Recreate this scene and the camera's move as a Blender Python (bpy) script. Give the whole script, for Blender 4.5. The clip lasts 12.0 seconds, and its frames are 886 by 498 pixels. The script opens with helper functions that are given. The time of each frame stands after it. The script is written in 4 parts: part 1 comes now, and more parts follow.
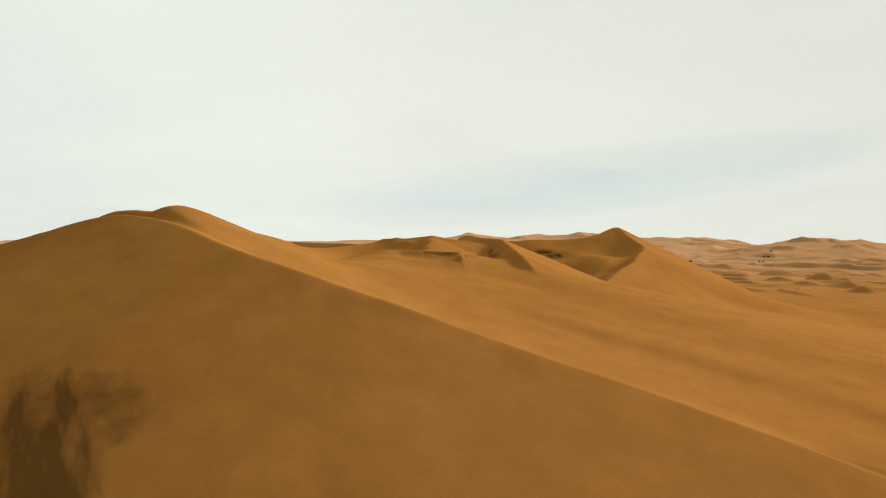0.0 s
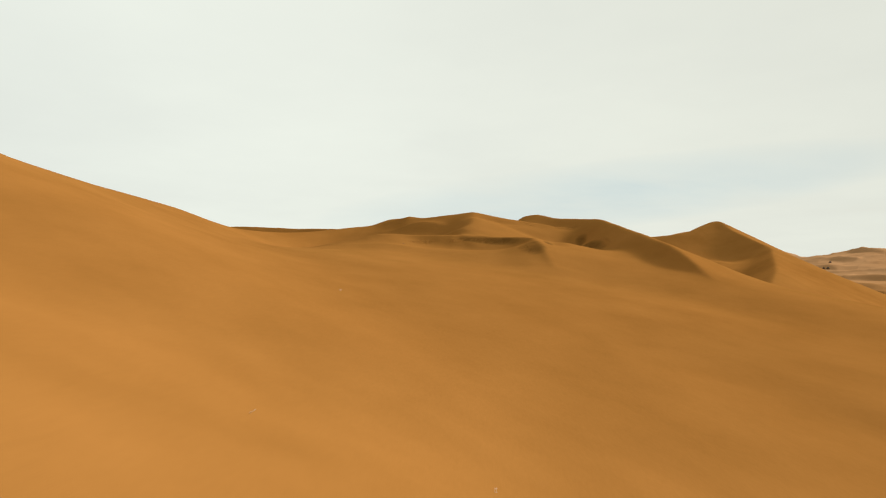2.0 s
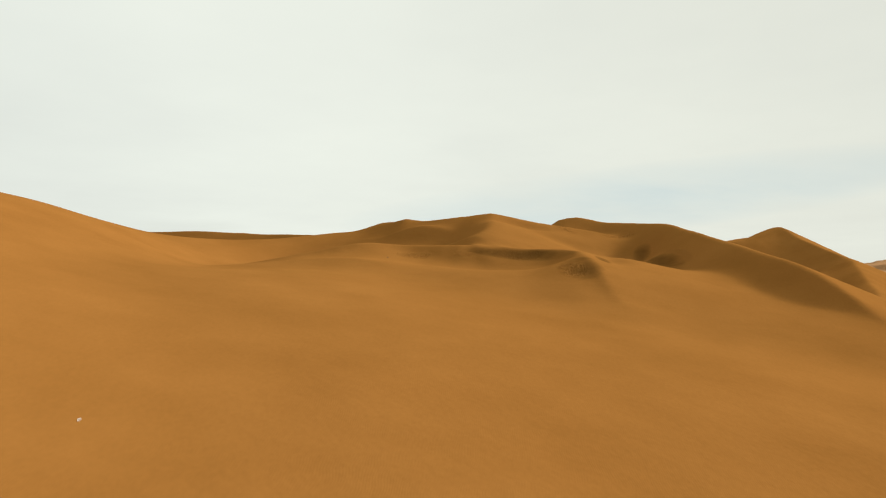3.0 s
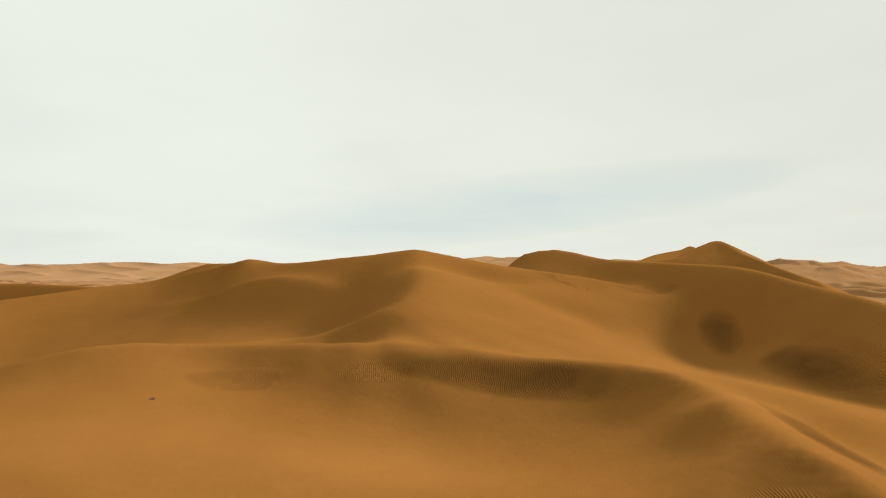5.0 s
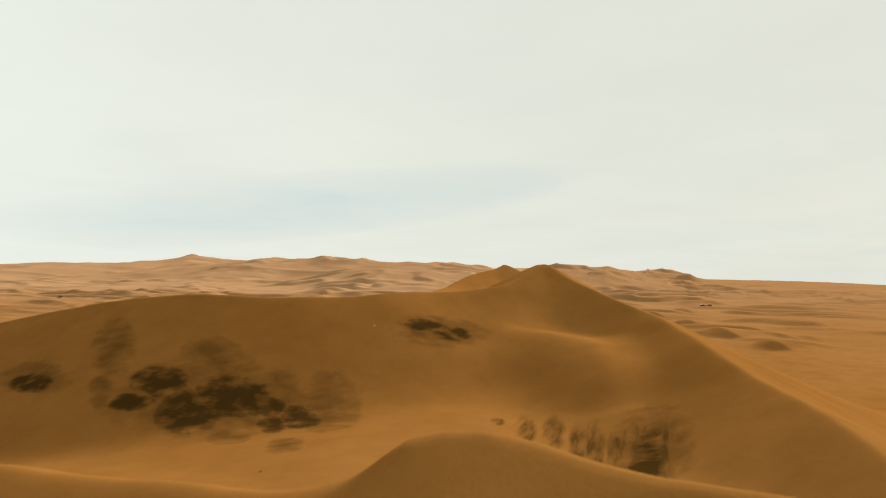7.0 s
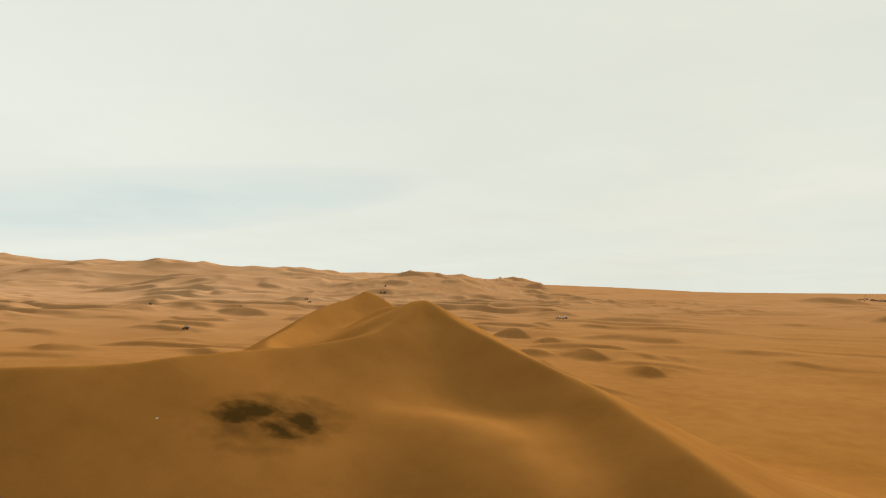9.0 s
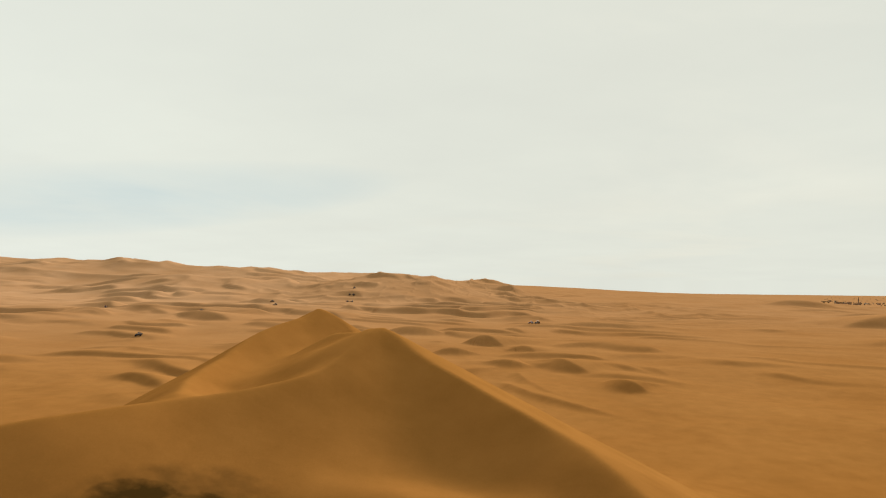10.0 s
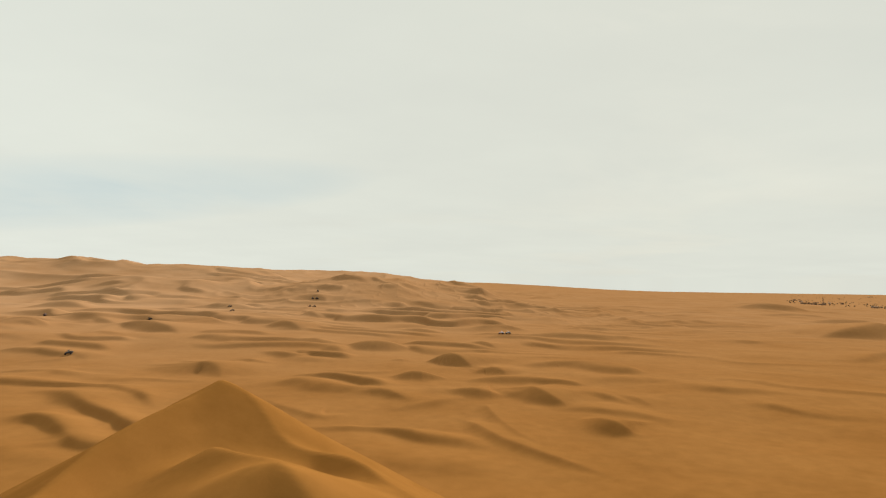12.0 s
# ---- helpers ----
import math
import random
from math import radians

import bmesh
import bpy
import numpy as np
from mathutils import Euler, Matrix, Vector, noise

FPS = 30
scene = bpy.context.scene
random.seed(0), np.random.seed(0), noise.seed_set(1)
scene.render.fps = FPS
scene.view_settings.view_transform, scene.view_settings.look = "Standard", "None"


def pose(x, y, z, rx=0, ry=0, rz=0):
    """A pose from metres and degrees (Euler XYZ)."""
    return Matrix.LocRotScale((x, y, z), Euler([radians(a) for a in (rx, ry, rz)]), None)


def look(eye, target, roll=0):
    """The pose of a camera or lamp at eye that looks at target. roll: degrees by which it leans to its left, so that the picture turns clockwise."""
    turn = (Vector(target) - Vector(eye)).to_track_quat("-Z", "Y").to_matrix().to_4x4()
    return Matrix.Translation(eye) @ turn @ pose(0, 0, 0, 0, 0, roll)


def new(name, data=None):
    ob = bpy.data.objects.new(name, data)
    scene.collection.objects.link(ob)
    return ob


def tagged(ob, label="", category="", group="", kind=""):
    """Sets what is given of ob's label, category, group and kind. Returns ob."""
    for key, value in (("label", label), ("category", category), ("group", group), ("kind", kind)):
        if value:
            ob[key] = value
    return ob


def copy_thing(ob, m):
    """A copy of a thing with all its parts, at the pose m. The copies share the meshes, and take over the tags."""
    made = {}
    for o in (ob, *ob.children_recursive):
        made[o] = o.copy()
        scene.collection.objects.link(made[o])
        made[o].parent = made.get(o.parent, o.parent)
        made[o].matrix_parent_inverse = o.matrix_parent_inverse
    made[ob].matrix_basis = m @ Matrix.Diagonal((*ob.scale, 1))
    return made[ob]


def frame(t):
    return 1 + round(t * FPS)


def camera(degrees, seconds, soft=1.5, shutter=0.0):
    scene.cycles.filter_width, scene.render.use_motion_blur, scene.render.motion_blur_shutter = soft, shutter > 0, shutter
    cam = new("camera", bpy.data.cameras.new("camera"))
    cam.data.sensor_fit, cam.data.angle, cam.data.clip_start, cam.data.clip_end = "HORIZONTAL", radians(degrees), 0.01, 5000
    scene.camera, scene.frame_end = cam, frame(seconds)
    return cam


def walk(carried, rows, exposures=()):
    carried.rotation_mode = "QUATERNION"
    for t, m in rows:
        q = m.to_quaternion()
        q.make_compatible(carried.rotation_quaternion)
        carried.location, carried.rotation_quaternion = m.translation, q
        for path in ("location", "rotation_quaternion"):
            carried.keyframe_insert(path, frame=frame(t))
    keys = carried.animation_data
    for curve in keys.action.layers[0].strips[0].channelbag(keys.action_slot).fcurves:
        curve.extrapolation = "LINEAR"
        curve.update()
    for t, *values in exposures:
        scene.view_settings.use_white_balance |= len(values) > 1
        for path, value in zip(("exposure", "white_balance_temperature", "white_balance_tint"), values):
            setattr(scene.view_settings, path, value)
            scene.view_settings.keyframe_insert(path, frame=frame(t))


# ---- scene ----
cam = camera(65.71, 12.0, soft=1.15, shutter=0.3)
PATH = [
    (0, (96.17, -179.14, 18.13), (83.397, -163.743, 18.260), -0.02),
    (0.5, (85.99, -167.88, 17.20), (73.001, -152.669, 17.617), -0.18),
    (1, (75.48, -156.22, 16.59), (62.314, -141.181, 17.103), -0.07),
    (1.5, (64.41, -144.37, 16.05), (51.161, -129.395, 16.561), 0.04),
    (2, (53.28, -132.28, 15.65), (39.999, -117.337, 16.120), 0.28),
    (2.12, (50.675, -128.752, 15.615), (37.272, -113.925, 16.135), 0.36),
    (2.25, (48.070, -125.225, 15.580), (34.544, -110.512, 16.150), 0.45),
    (2.40, (44.944, -120.992, 15.538), (31.271, -106.417, 16.168), 0.54),
    (2.46, (43.694, -119.299, 15.521), (29.962, -104.779, 16.175), 0.58),
    (2.5, (42.86, -118.17, 15.51), (29.089, -103.687, 16.180), 0.61),
    (2.7, (41.59, -116.50, 16.03), (27.737, -102.083, 16.642), 0.65),
    (4.3, (26.59, -101.30, 19.29), (13.638, -86.081, 19.978), 0.42),
    (4.5, (24.95, -99.23, 19.59), (12.355, -83.713, 20.381), -0.00),
    (5, (20.82, -94.14, 20.70), (9.442, -77.713, 21.486), -0.24),
    (5.5, (16.91, -89.25, 21.81), (6.964, -71.917, 22.562), 0.36),
    (6, (13.30, -84.17, 22.94), (4.752, -66.101, 23.698), -0.05),
    (6.5, (10.26, -78.82, 24.12), (3.026, -60.186, 24.895), -0.10),
    (7, (7.77, -73.66, 25.52), (1.811, -54.578, 26.273), -0.17),
    (9, (-1.12, -41.24, 30.13), (-2.854, -21.333, 30.993), 0.38),
    (9.5, (-1.45, -34.04, 31.45), (-2.690, -14.099, 32.302), 0.51),
    (10, (-1.34, -26.63, 32.67), (-2.247, -6.670, 33.531), 0.64),
    (10.5, (-0.88, -19.46, 34.10), (-1.524, 0.510, 34.946), 0.66),
    (11, (-0.82, -12.84, 35.93), (-1.214, 7.134, 36.757), 0.72),
    (11.5, (-0.13, -6.75, 38.06), (-0.335, 13.230, 38.839), 0.75),
    (12, (0.31, -0.49, 40.28), (0.266, 19.498, 41.042), 0.83),
]
walk(cam, [(t, look(eye, target, roll)) for t, eye, target, roll in PATH], exposures=[(0.0, 0.0), (9.0, 0.0), (12.0, -0.08)])

# ---- sky and sun ----
SUN_AZ, SUN_EL = radians(17), radians(26)      # azimuth clockwise from +y
TO_SUN = Vector((math.sin(SUN_AZ) * math.cos(SUN_EL), math.cos(SUN_AZ) * math.cos(SUN_EL), math.sin(SUN_EL)))

sun_data = bpy.data.lights.new("sun", "SUN")
sun_data.energy, sun_data.angle, sun_data.color = 5.0, radians(6), (1.0, 0.935, 0.92)
sun = new("sun", sun_data)
sun.matrix_world = look(TO_SUN * 300, (0, 0, 0))
scene.view_settings.exposure = 0.0


def link(tree, a, b):
    tree.links.new(a, b)


def node(tree, kind, **values):
    n = tree.nodes.new(kind)
    for key, value in values.items():
        if key in n.inputs:
            n.inputs[key].default_value = value
    return n


def math_node(tree, op, a, b=None, clamp=False):
    n = tree.nodes.new("ShaderNodeMath")
    n.operation, n.use_clamp = op, clamp
    for k, v in enumerate((a, b)):
        if v is None:
            continue
        if isinstance(v, (int, float)):
            n.inputs[k].default_value = v
        else:
            tree.links.new(v, n.inputs[k])
    return n.outputs[0]


def ramp(tree, fac, stops):
    n = tree.nodes.new("ShaderNodeValToRGB")
    el = n.color_ramp.elements
    while len(el) < len(stops):
        el.new(0.5)
    for e, (pos, col) in zip(el, stops):
        e.position = pos
        e.color = (*col, 1) if len(col) == 3 else col
    tree.links.new(fac, n.inputs[0])
    return n.outputs[0]


def mix_colour(tree, fac, a, b, mode="MIX"):
    n = tree.nodes.new("ShaderNodeMix")
    n.data_type, n.blend_type = "RGBA", mode
    for k, v in ((0, fac), (6, a), (7, b)):
        if isinstance(v, (int, float)):
            n.inputs[k].default_value = v
        elif isinstance(v, tuple):
            n.inputs[k].default_value = (*v, 1)
        else:
            tree.links.new(v, n.inputs[k])
    return n.outputs[2]


def build_world():
    world = bpy.data.worlds.new("overcast_sky")
    scene.world = world
    world.use_nodes = True
    t = world.node_tree
    t.nodes.clear()
    sky = t.nodes.new("ShaderNodeTexSky")
    sky.sky_type, sky.sun_disc = "NISHITA", False
    sky.sun_elevation, sky.sun_rotation = SUN_EL, SUN_AZ
    sky.air_density, sky.dust_density = 1.0, 2.5
    clear = t.nodes.new("ShaderNodeVectorMath")
    clear.operation = "SCALE"
    clear.inputs["Scale"].default_value = 0.06
    link(t, sky.outputs[0], clear.inputs[0])
    co = t.nodes.new("ShaderNodeTexCoord")
    sep = t.nodes.new("ShaderNodeSeparateXYZ")
    link(t, co.outputs["Generated"], sep.inputs[0])
    # a flat cloud sheet overhead, seen in perspective
    up = math_node(t, "MAXIMUM", sep.outputs[2], 0.0)
    den = math_node(t, "ADD", up, 0.10)
    u = math_node(t, "DIVIDE", sep.outputs[0], den)
    v = math_node(t, "DIVIDE", sep.outputs[1], den)
    com = t.nodes.new("ShaderNodeCombineXYZ")
    link(t, u, com.inputs[0])
    link(t, v, com.inputs[1])
    n1 = node(t, "ShaderNodeTexNoise", Scale=0.42, Detail=6.0, Roughness=0.55, Distortion=0.4)
    link(t, com.outputs[0], n1.inputs["Vector"])
    n2 = node(t, "ShaderNodeTexNoise", Scale=0.8, Detail=5.0, Roughness=0.55)
    link(t, com.outputs[0], n2.inputs["Vector"])
    # brighter cloud towards the hidden sun
    dot = t.nodes.new("ShaderNodeVectorMath")
    dot.operation = "DOT_PRODUCT"
    link(t, co.outputs["Generated"], dot.inputs[0])
    dot.inputs[1].default_value = TO_SUN
    near = math_node(t, "MULTIPLY_ADD", dot.outputs["Value"], 0.5)
    near.node.inputs[2].default_value = 0.5
    glow = ramp(t, near, [(0.0, (0.16, 0.16, 0.15)), (0.26, (0.25, 0.25, 0.235)), (0.40, (0.74, 0.78, 0.73)), (0.62, (0.84, 0.88, 0.805)), (0.74, (0.84, 0.875, 0.795)), (0.88, (0.805, 0.83, 0.745)), (1.0, (0.745, 0.765, 0.685))])
    tone = ramp(t, n2.outputs[0], [(0.25, (0.955, 0.955, 0.96)), (0.75, (1.025, 1.025, 1.02))])
    cloud = mix_colour(t, 1.0, glow, tone, "MULTIPLY")
    cover = ramp(t, n1.outputs[0], [(0.34, (0.95, 0.95, 0.95)), (0.50, (0.99, 0.99, 0.99))])
    # a long gap in the cloud low in the north-west, showing pale blue
    side = t.nodes.new("ShaderNodeVectorMath")
    side.operation = "DOT_PRODUCT"
    link(t, co.outputs["Generated"], side.inputs[0])
    side.inputs[1].default_value = (math.cos(radians(29)), math.sin(radians(29)), 0)
    lift = math_node(t, "SUBTRACT", sep.outputs[2], math_node(t, "MULTIPLY_ADD", side.outputs["Value"], 0.10))
    lift.node.inputs[1].links[0].from_node.inputs[2].default_value = 0.100
    e1 = math_node(t, "MULTIPLY", side.outputs["Value"], 1 / 0.40)
    e2 = math_node(t, "MULTIPLY", lift, 1 / 0.050)
    far_off = math_node(t, "ADD", math_node(t, "MULTIPLY", e1, e1), math_node(t, "MULTIPLY", e2, e2))
    soft_gap = math_node(t, "SUBTRACT", 1.0, far_off, clamp=True)
    front = math_node(t, "GREATER_THAN", sep.outputs[1], 0.0)
    gap = math_node(t, "MULTIPLY", math_node(t, "MULTIPLY", soft_gap, front), math_node(t, "MULTIPLY_ADD", n1.outputs[0], 3.2), clamp=True)
    gap.node.inputs[1].links[0].from_node.inputs[2].default_value = -0.75
    full = mix_colour(t, cover, clear.outputs[0], cloud)
    full = mix_colour(t, math_node(t, "MULTIPLY", gap, 0.62), full, (0.53, 0.66, 0.69))
    bg = node(t, "ShaderNodeBackground", Strength=1.0)
    link(t, full, bg.inputs[0])
    out = t.nodes.new("ShaderNodeOutputWorld")
    link(t, bg.outputs[0], out.inputs[0])


build_world()


# ---- materials ----
def blank(name):
    m = bpy.data.materials.new(name)
    m.use_nodes = True
    t = m.node_tree
    t.nodes.clear()
    out = t.nodes.new("ShaderNodeOutputMaterial")
    b = t.nodes.new("ShaderNodeBsdfPrincipled")
    link(t, b.outputs[0], out.inputs[0])
    return m, t, b


# dark heavy-mineral sand: centre, half-lengths along and across, turn in degrees
STAINS = [
    ((-48.5, -5.6), 5.4, 3.0, -9), ((-49.5, -9.2), 3.8, 1.7, 1), ((-41.8, -9.6), 5.2, 3.5, -18), ((-38.6, -5.6), 6.2, 4.0, 0), ((-44.0, -7.2), 3.0, 2.6, 10),
    ((-34.6, -5.9), 3.4, 2.4, -3), ((-29.1, -7.0), 4.0, 2.5, -45), ((-31.6, -9.0), 3.0, 1.8, -44), ((-67.6, -6.3), 5.6, 2.0, -17),
    ((-19.4, 17.2), 3.6, 2.3, 40), ((-23.1, 16.7), 3.6, 1.8, 40), ((6.8, -10.6), 2.1, 8.0, 0),
]
# the same grains washed down the slope in streaks
STREAKS = [
    ((-8.2, -3.6), 0.9, 2.2, 11), ((-5.1, -4.9), 1.3, 6.5, 11), ((-2.3, -4.7), 1.4, 6.5, 8), ((0.4, -8.0), 1.2, 7.0, 6), ((2.0, -7.9), 1.3, 7.5, 5), ((4.0, -10.2), 1.2, 7.0, 3), ((5.3, -9.2), 1.5, 9.0, 2), ((6.9, -10.0), 1.6, 10.0, 1), ((8.1, -9.6), 1.3, 9.0, 0), ((-1.0, -15.0), 0.6, 3.0, 8),
]
# and the same drawn out along the foot of the first dune
WASH = [
    ((40.0, -160.4), 14.0, 2.6, 161), ((37.6, -156.0), 9.0, 1.5, 160), ((49.5, -163.6), 6.0, 2.6, 161), ((55.0, -160.4), 3.6, 1.2, 161), ((43.0, -159.6), 16.0, 4.6, 161),
]
# thin scatterings of the same grains, and painted shade of two sand folds
# fold shade: (14.3, -65.4), and partly (19.2, -79.6)
FAINT = [
    ((-40.0, -6.4), 16.0, 8.0, 2), ((6.9, -8.6), 4.4, 11.0, 0), ((-25.8, -16.2), 2.0, 4.6, 34), ((-34.7, -12.1), 4.4, 2.4, -37), ((-45.8, 0.3), 5.4, 3.4, -14), ((-68.4, -5.0), 9.5, 3.4, -18), ((-55.0, -7.9), 4.6, 1.6, -41), ((-20.6, 16.9), 8.4, 4.4, 42), ((-61.3, 0.5), 11.0, 3.0, -44), ((-27.0, -4.6), 9.0, 4.0, -63), ((38.0, -157.0), 9.0, 6.0, 40), ((12.0, -78.4), 4.4, 0.9, 15), ((19.9, -83.2), 2.8, 1.3, -42), ((14.3, -65.4), 1.9, 0.8, -60), ((18.4, -70.0), 3.0, 1.2, -42), ((19.2, -79.6), 2.4, 0.5, -52),
]
# stretches where wind ripples stand out
RIPPLES = [
    ((12.3, -78.3), 3.1, 0.75, 15), ((8.7, -79.9), 1.3, 0.5, 30), ((5.8, -82.0), 1.5, 0.6, 40), ((19.9, -83.8), 1.6, 0.8, -42), ((6.8, -64.6), 2.0, 0.8, -10), ((18.6, -69.4), 2.6, 1.2, -40), ((10.4, -62.4), 1.6, 0.7, 30),
]


def ellipses(t, sep, places):
    """1 at the middle of each oval on the ground, falling to 0 at its rim."""
    total = None
    for (cx, cy), a, c, turn in places:
        dx = math_node(t, "SUBTRACT", sep.outputs[0], cx)
        dy = math_node(t, "SUBTRACT", sep.outputs[1], cy)
        ca, sa = math.cos(radians(turn)), math.sin(radians(turn))
        p = math_node(t, "ADD", math_node(t, "MULTIPLY", dx, ca / a), math_node(t, "MULTIPLY", dy, sa / a))
        q = math_node(t, "ADD", math_node(t, "MULTIPLY", dx, -sa / c), math_node(t, "MULTIPLY", dy, ca / c))
        r = math_node(t, "ADD", math_node(t, "MULTIPLY", p, p), math_node(t, "MULTIPLY", q, q))
        inside = math_node(t, "SUBTRACT", 1.0, r, clamp=True)
        total = inside if total is None else math_node(t, "MAXIMUM", total, inside)
    return total


def sand_material():
    m, t, b = blank("dune_sand")
    geo = t.nodes.new("ShaderNodeNewGeometry")
    pos = geo.outputs["Position"]
    big = node(t, "ShaderNodeTexNoise", Scale=0.02, Detail=4.0, Roughness=0.55)
    link(t, pos, big.inputs["Vector"])
    mid = node(t, "ShaderNodeTexNoise", Scale=0.22, Detail=5.0, Roughness=0.6)
    link(t, pos, mid.inputs["Vector"])
    fine = node(t, "ShaderNodeTexNoise", Scale=9.0, Detail=4.0, Roughness=0.7)
    link(t, pos, fine.inputs["Vector"])
    col = ramp(t, big.outputs[0], [(0.3, (0.262, 0.1100, 0.0232)), (0.7, (0.301, 0.133, 0.0308))])
    var = ramp(t, mid.outputs[0], [(0.3, (0.90, 0.89, 0.86)), (0.7, (1.06, 1.06, 1.08))])
    col = mix_colour(t, 1.0, col, var, "MULTIPLY")
    apart = t.nodes.new("ShaderNodeSeparateXYZ")
    link(t, pos, apart.inputs[0])
    # distance haze painted into the colour: paler and pinker northward, most in the west
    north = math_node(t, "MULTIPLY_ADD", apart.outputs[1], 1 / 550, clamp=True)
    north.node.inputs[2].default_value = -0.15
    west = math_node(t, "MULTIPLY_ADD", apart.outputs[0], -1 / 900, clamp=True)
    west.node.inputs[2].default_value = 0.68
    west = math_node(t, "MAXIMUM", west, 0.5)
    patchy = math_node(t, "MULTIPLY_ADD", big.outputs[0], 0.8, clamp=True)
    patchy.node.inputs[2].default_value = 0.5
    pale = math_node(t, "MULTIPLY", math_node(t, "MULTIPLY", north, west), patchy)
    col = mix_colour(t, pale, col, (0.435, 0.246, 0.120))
    gr = ramp(t, fine.outputs[0], [(0.3, (0.94, 0.94, 0.93)), (0.7, (1.05, 1.05, 1.05))])
    col = mix_colour(t, 1.0, col, gr, "MULTIPLY")
    # patches of dark grains with ragged edges, and the painted fold shade of FAINT
    sep = t.nodes.new("ShaderNodeSeparateXYZ")
    link(t, pos, sep.inputs[0])
    drawn = t.nodes.new("ShaderNodeMapping")
    drawn.inputs["Scale"].default_value = (0.46, 0.62, 0.62)
    link(t, pos, drawn.inputs["Vector"])
    rag = node(t, "ShaderNodeTexNoise", Scale=0.85, Detail=4.0, Roughness=0.55, Distortion=0.0)
    link(t, drawn.outputs[0], rag.inputs["Vector"])
    total = ellipses(t, sep, STAINS)
    thin = ellipses(t, sep, FAINT)
    jag = math_node(t, "MULTIPLY_ADD", rag.outputs[0], 2.6)
    jag.node.inputs[2].default_value = -1.3
    blot = ramp(t, math_node(t, "ADD", math_node(t, "MULTIPLY", total, 1.05), jag), [(0.05, (0, 0, 0)), (0.5, (0.6, 0.6, 0.6)), (0.95, (1, 1, 1))])
    blot = math_node(t, "MULTIPLY", blot, math_node(t, "MULTIPLY", total, 2.6, clamp=True))
    dusting_and_shade = ramp(t, math_node(t, "ADD", math_node(t, "MULTIPLY", thin, 0.7), math_node(t, "MULTIPLY", jag, 0.6)), [(0.05, (0, 0, 0)), (0.8, (0.6, 0.6, 0.6))])
    dusting_and_shade = math_node(t, "MULTIPLY", dusting_and_shade, math_node(t, "MULTIPLY", thin, 3.0, clamp=True))
    mask = math_node(t, "MAXIMUM", blot, dusting_and_shade)
    for places, turned, wide, share in ((STREAKS, 0, 1.0, 0.75), (WASH, 71, 0.55, 0.95)):
        drip = t.nodes.new("ShaderNodeMapping")
        drip.vector_type = "TEXTURE"
        drip.inputs["Rotation"].default_value = (0, 0, radians(turned))
        drip.inputs["Scale"].default_value = (1 / wide, 5 / wide, 5 / wide)
        link(t, pos, drip.inputs["Vector"])
        smear = node(t, "ShaderNodeTexNoise", Scale=1.1, Detail=4.0, Roughness=0.55)
        link(t, drip.outputs[0], smear.inputs["Vector"])
        tear = math_node(t, "MULTIPLY_ADD", smear.outputs[0], 3.0)
        tear.node.inputs[2].default_value = -1.5
        down = ellipses(t, sep, places)
        run = math_node(t, "ADD", math_node(t, "MULTIPLY", down, share), tear, clamp=True)
        run = math_node(t, "MULTIPLY", run, math_node(t, "MULTIPLY", down, 1.5, clamp=True))
        mask = math_node(t, "MAXIMUM", mask, math_node(t, "MULTIPLY", run, 0.8))
    col = mix_colour(t, math_node(t, "MULTIPLY", mask, 0.93), col, (0.040, 0.022, 0.005))
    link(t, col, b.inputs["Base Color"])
    b.inputs["Roughness"].default_value = 0.92
    b.inputs["Specular IOR Level"].default_value = 0.0
    # wind ripples, 13 cm apart, in drifting patches
    warp = node(t, "ShaderNodeTexNoise", Scale=0.35, Detail=3.0)
    link(t, pos, warp.inputs["Vector"])
    off = t.nodes.new("ShaderNodeVectorMath")
    off.operation = "SCALE"
    link(t, warp.outputs["Color"], off.inputs[0])
    off.inputs["Scale"].default_value = 1.1
    add = t.nodes.new("ShaderNodeVectorMath")
    link(t, pos, add.inputs[0])
    link(t, off.outputs[0], add.inputs[1])
    turn = t.nodes.new("ShaderNodeMapping")
    turn.inputs["Rotation"].default_value = (0, 0, radians(-35))
    link(t, add.outputs[0], turn.inputs["Vector"])
    wave = node(t, "ShaderNodeTexWave", Scale=6.0, Distortion=1.6, Detail=2.0)
    wave.inputs["Detail Scale"].default_value = 1.4
    link(t, turn.outputs[0], wave.inputs["Vector"])
    patch = node(t, "ShaderNodeTexNoise", Scale=0.4, Detail=3.0, Roughness=0.6)
    link(t, pos, patch.inputs["Vector"])
    zone = ellipses(t, sep, RIPPLES)
    pm = math_node(t, "MULTIPLY", math_node(t, "MULTIPLY", zone, 2.5, clamp=True), ramp(t, patch.outputs[0], [(0.38, (0.0, 0.0, 0.0)), (0.46, (1, 1, 1))]))
    pm = math_node(t, "ADD", pm, 0.03)
    rip = math_node(t, "MULTIPLY", wave.outputs[0], pm)
    b1 = t.nodes.new("ShaderNodeBump")
    b1.inputs["Strength"].default_value = 0.6
    b1.inputs["Distance"].default_value = 0.03
    link(t, rip, b1.inputs["Height"])
    b2 = t.nodes.new("ShaderNodeBump")
    b2.inputs["Strength"].default_value = 0.15
    b2.inputs["Distance"].default_value = 0.5
    link(t, mid.outputs[0], b2.inputs["Height"])
    link(t, b2.outputs[0], b1.inputs["Normal"])
    link(t, b1.outputs[0], b.inputs["Normal"])
    return m


SAND = sand_material()


# ---- lie of the land ----
def smooth_max(a, b, k):
    h = np.maximum(k - np.abs(a - b), 0.0) / k
    return np.maximum(a, b) + h * h * k * 0.25


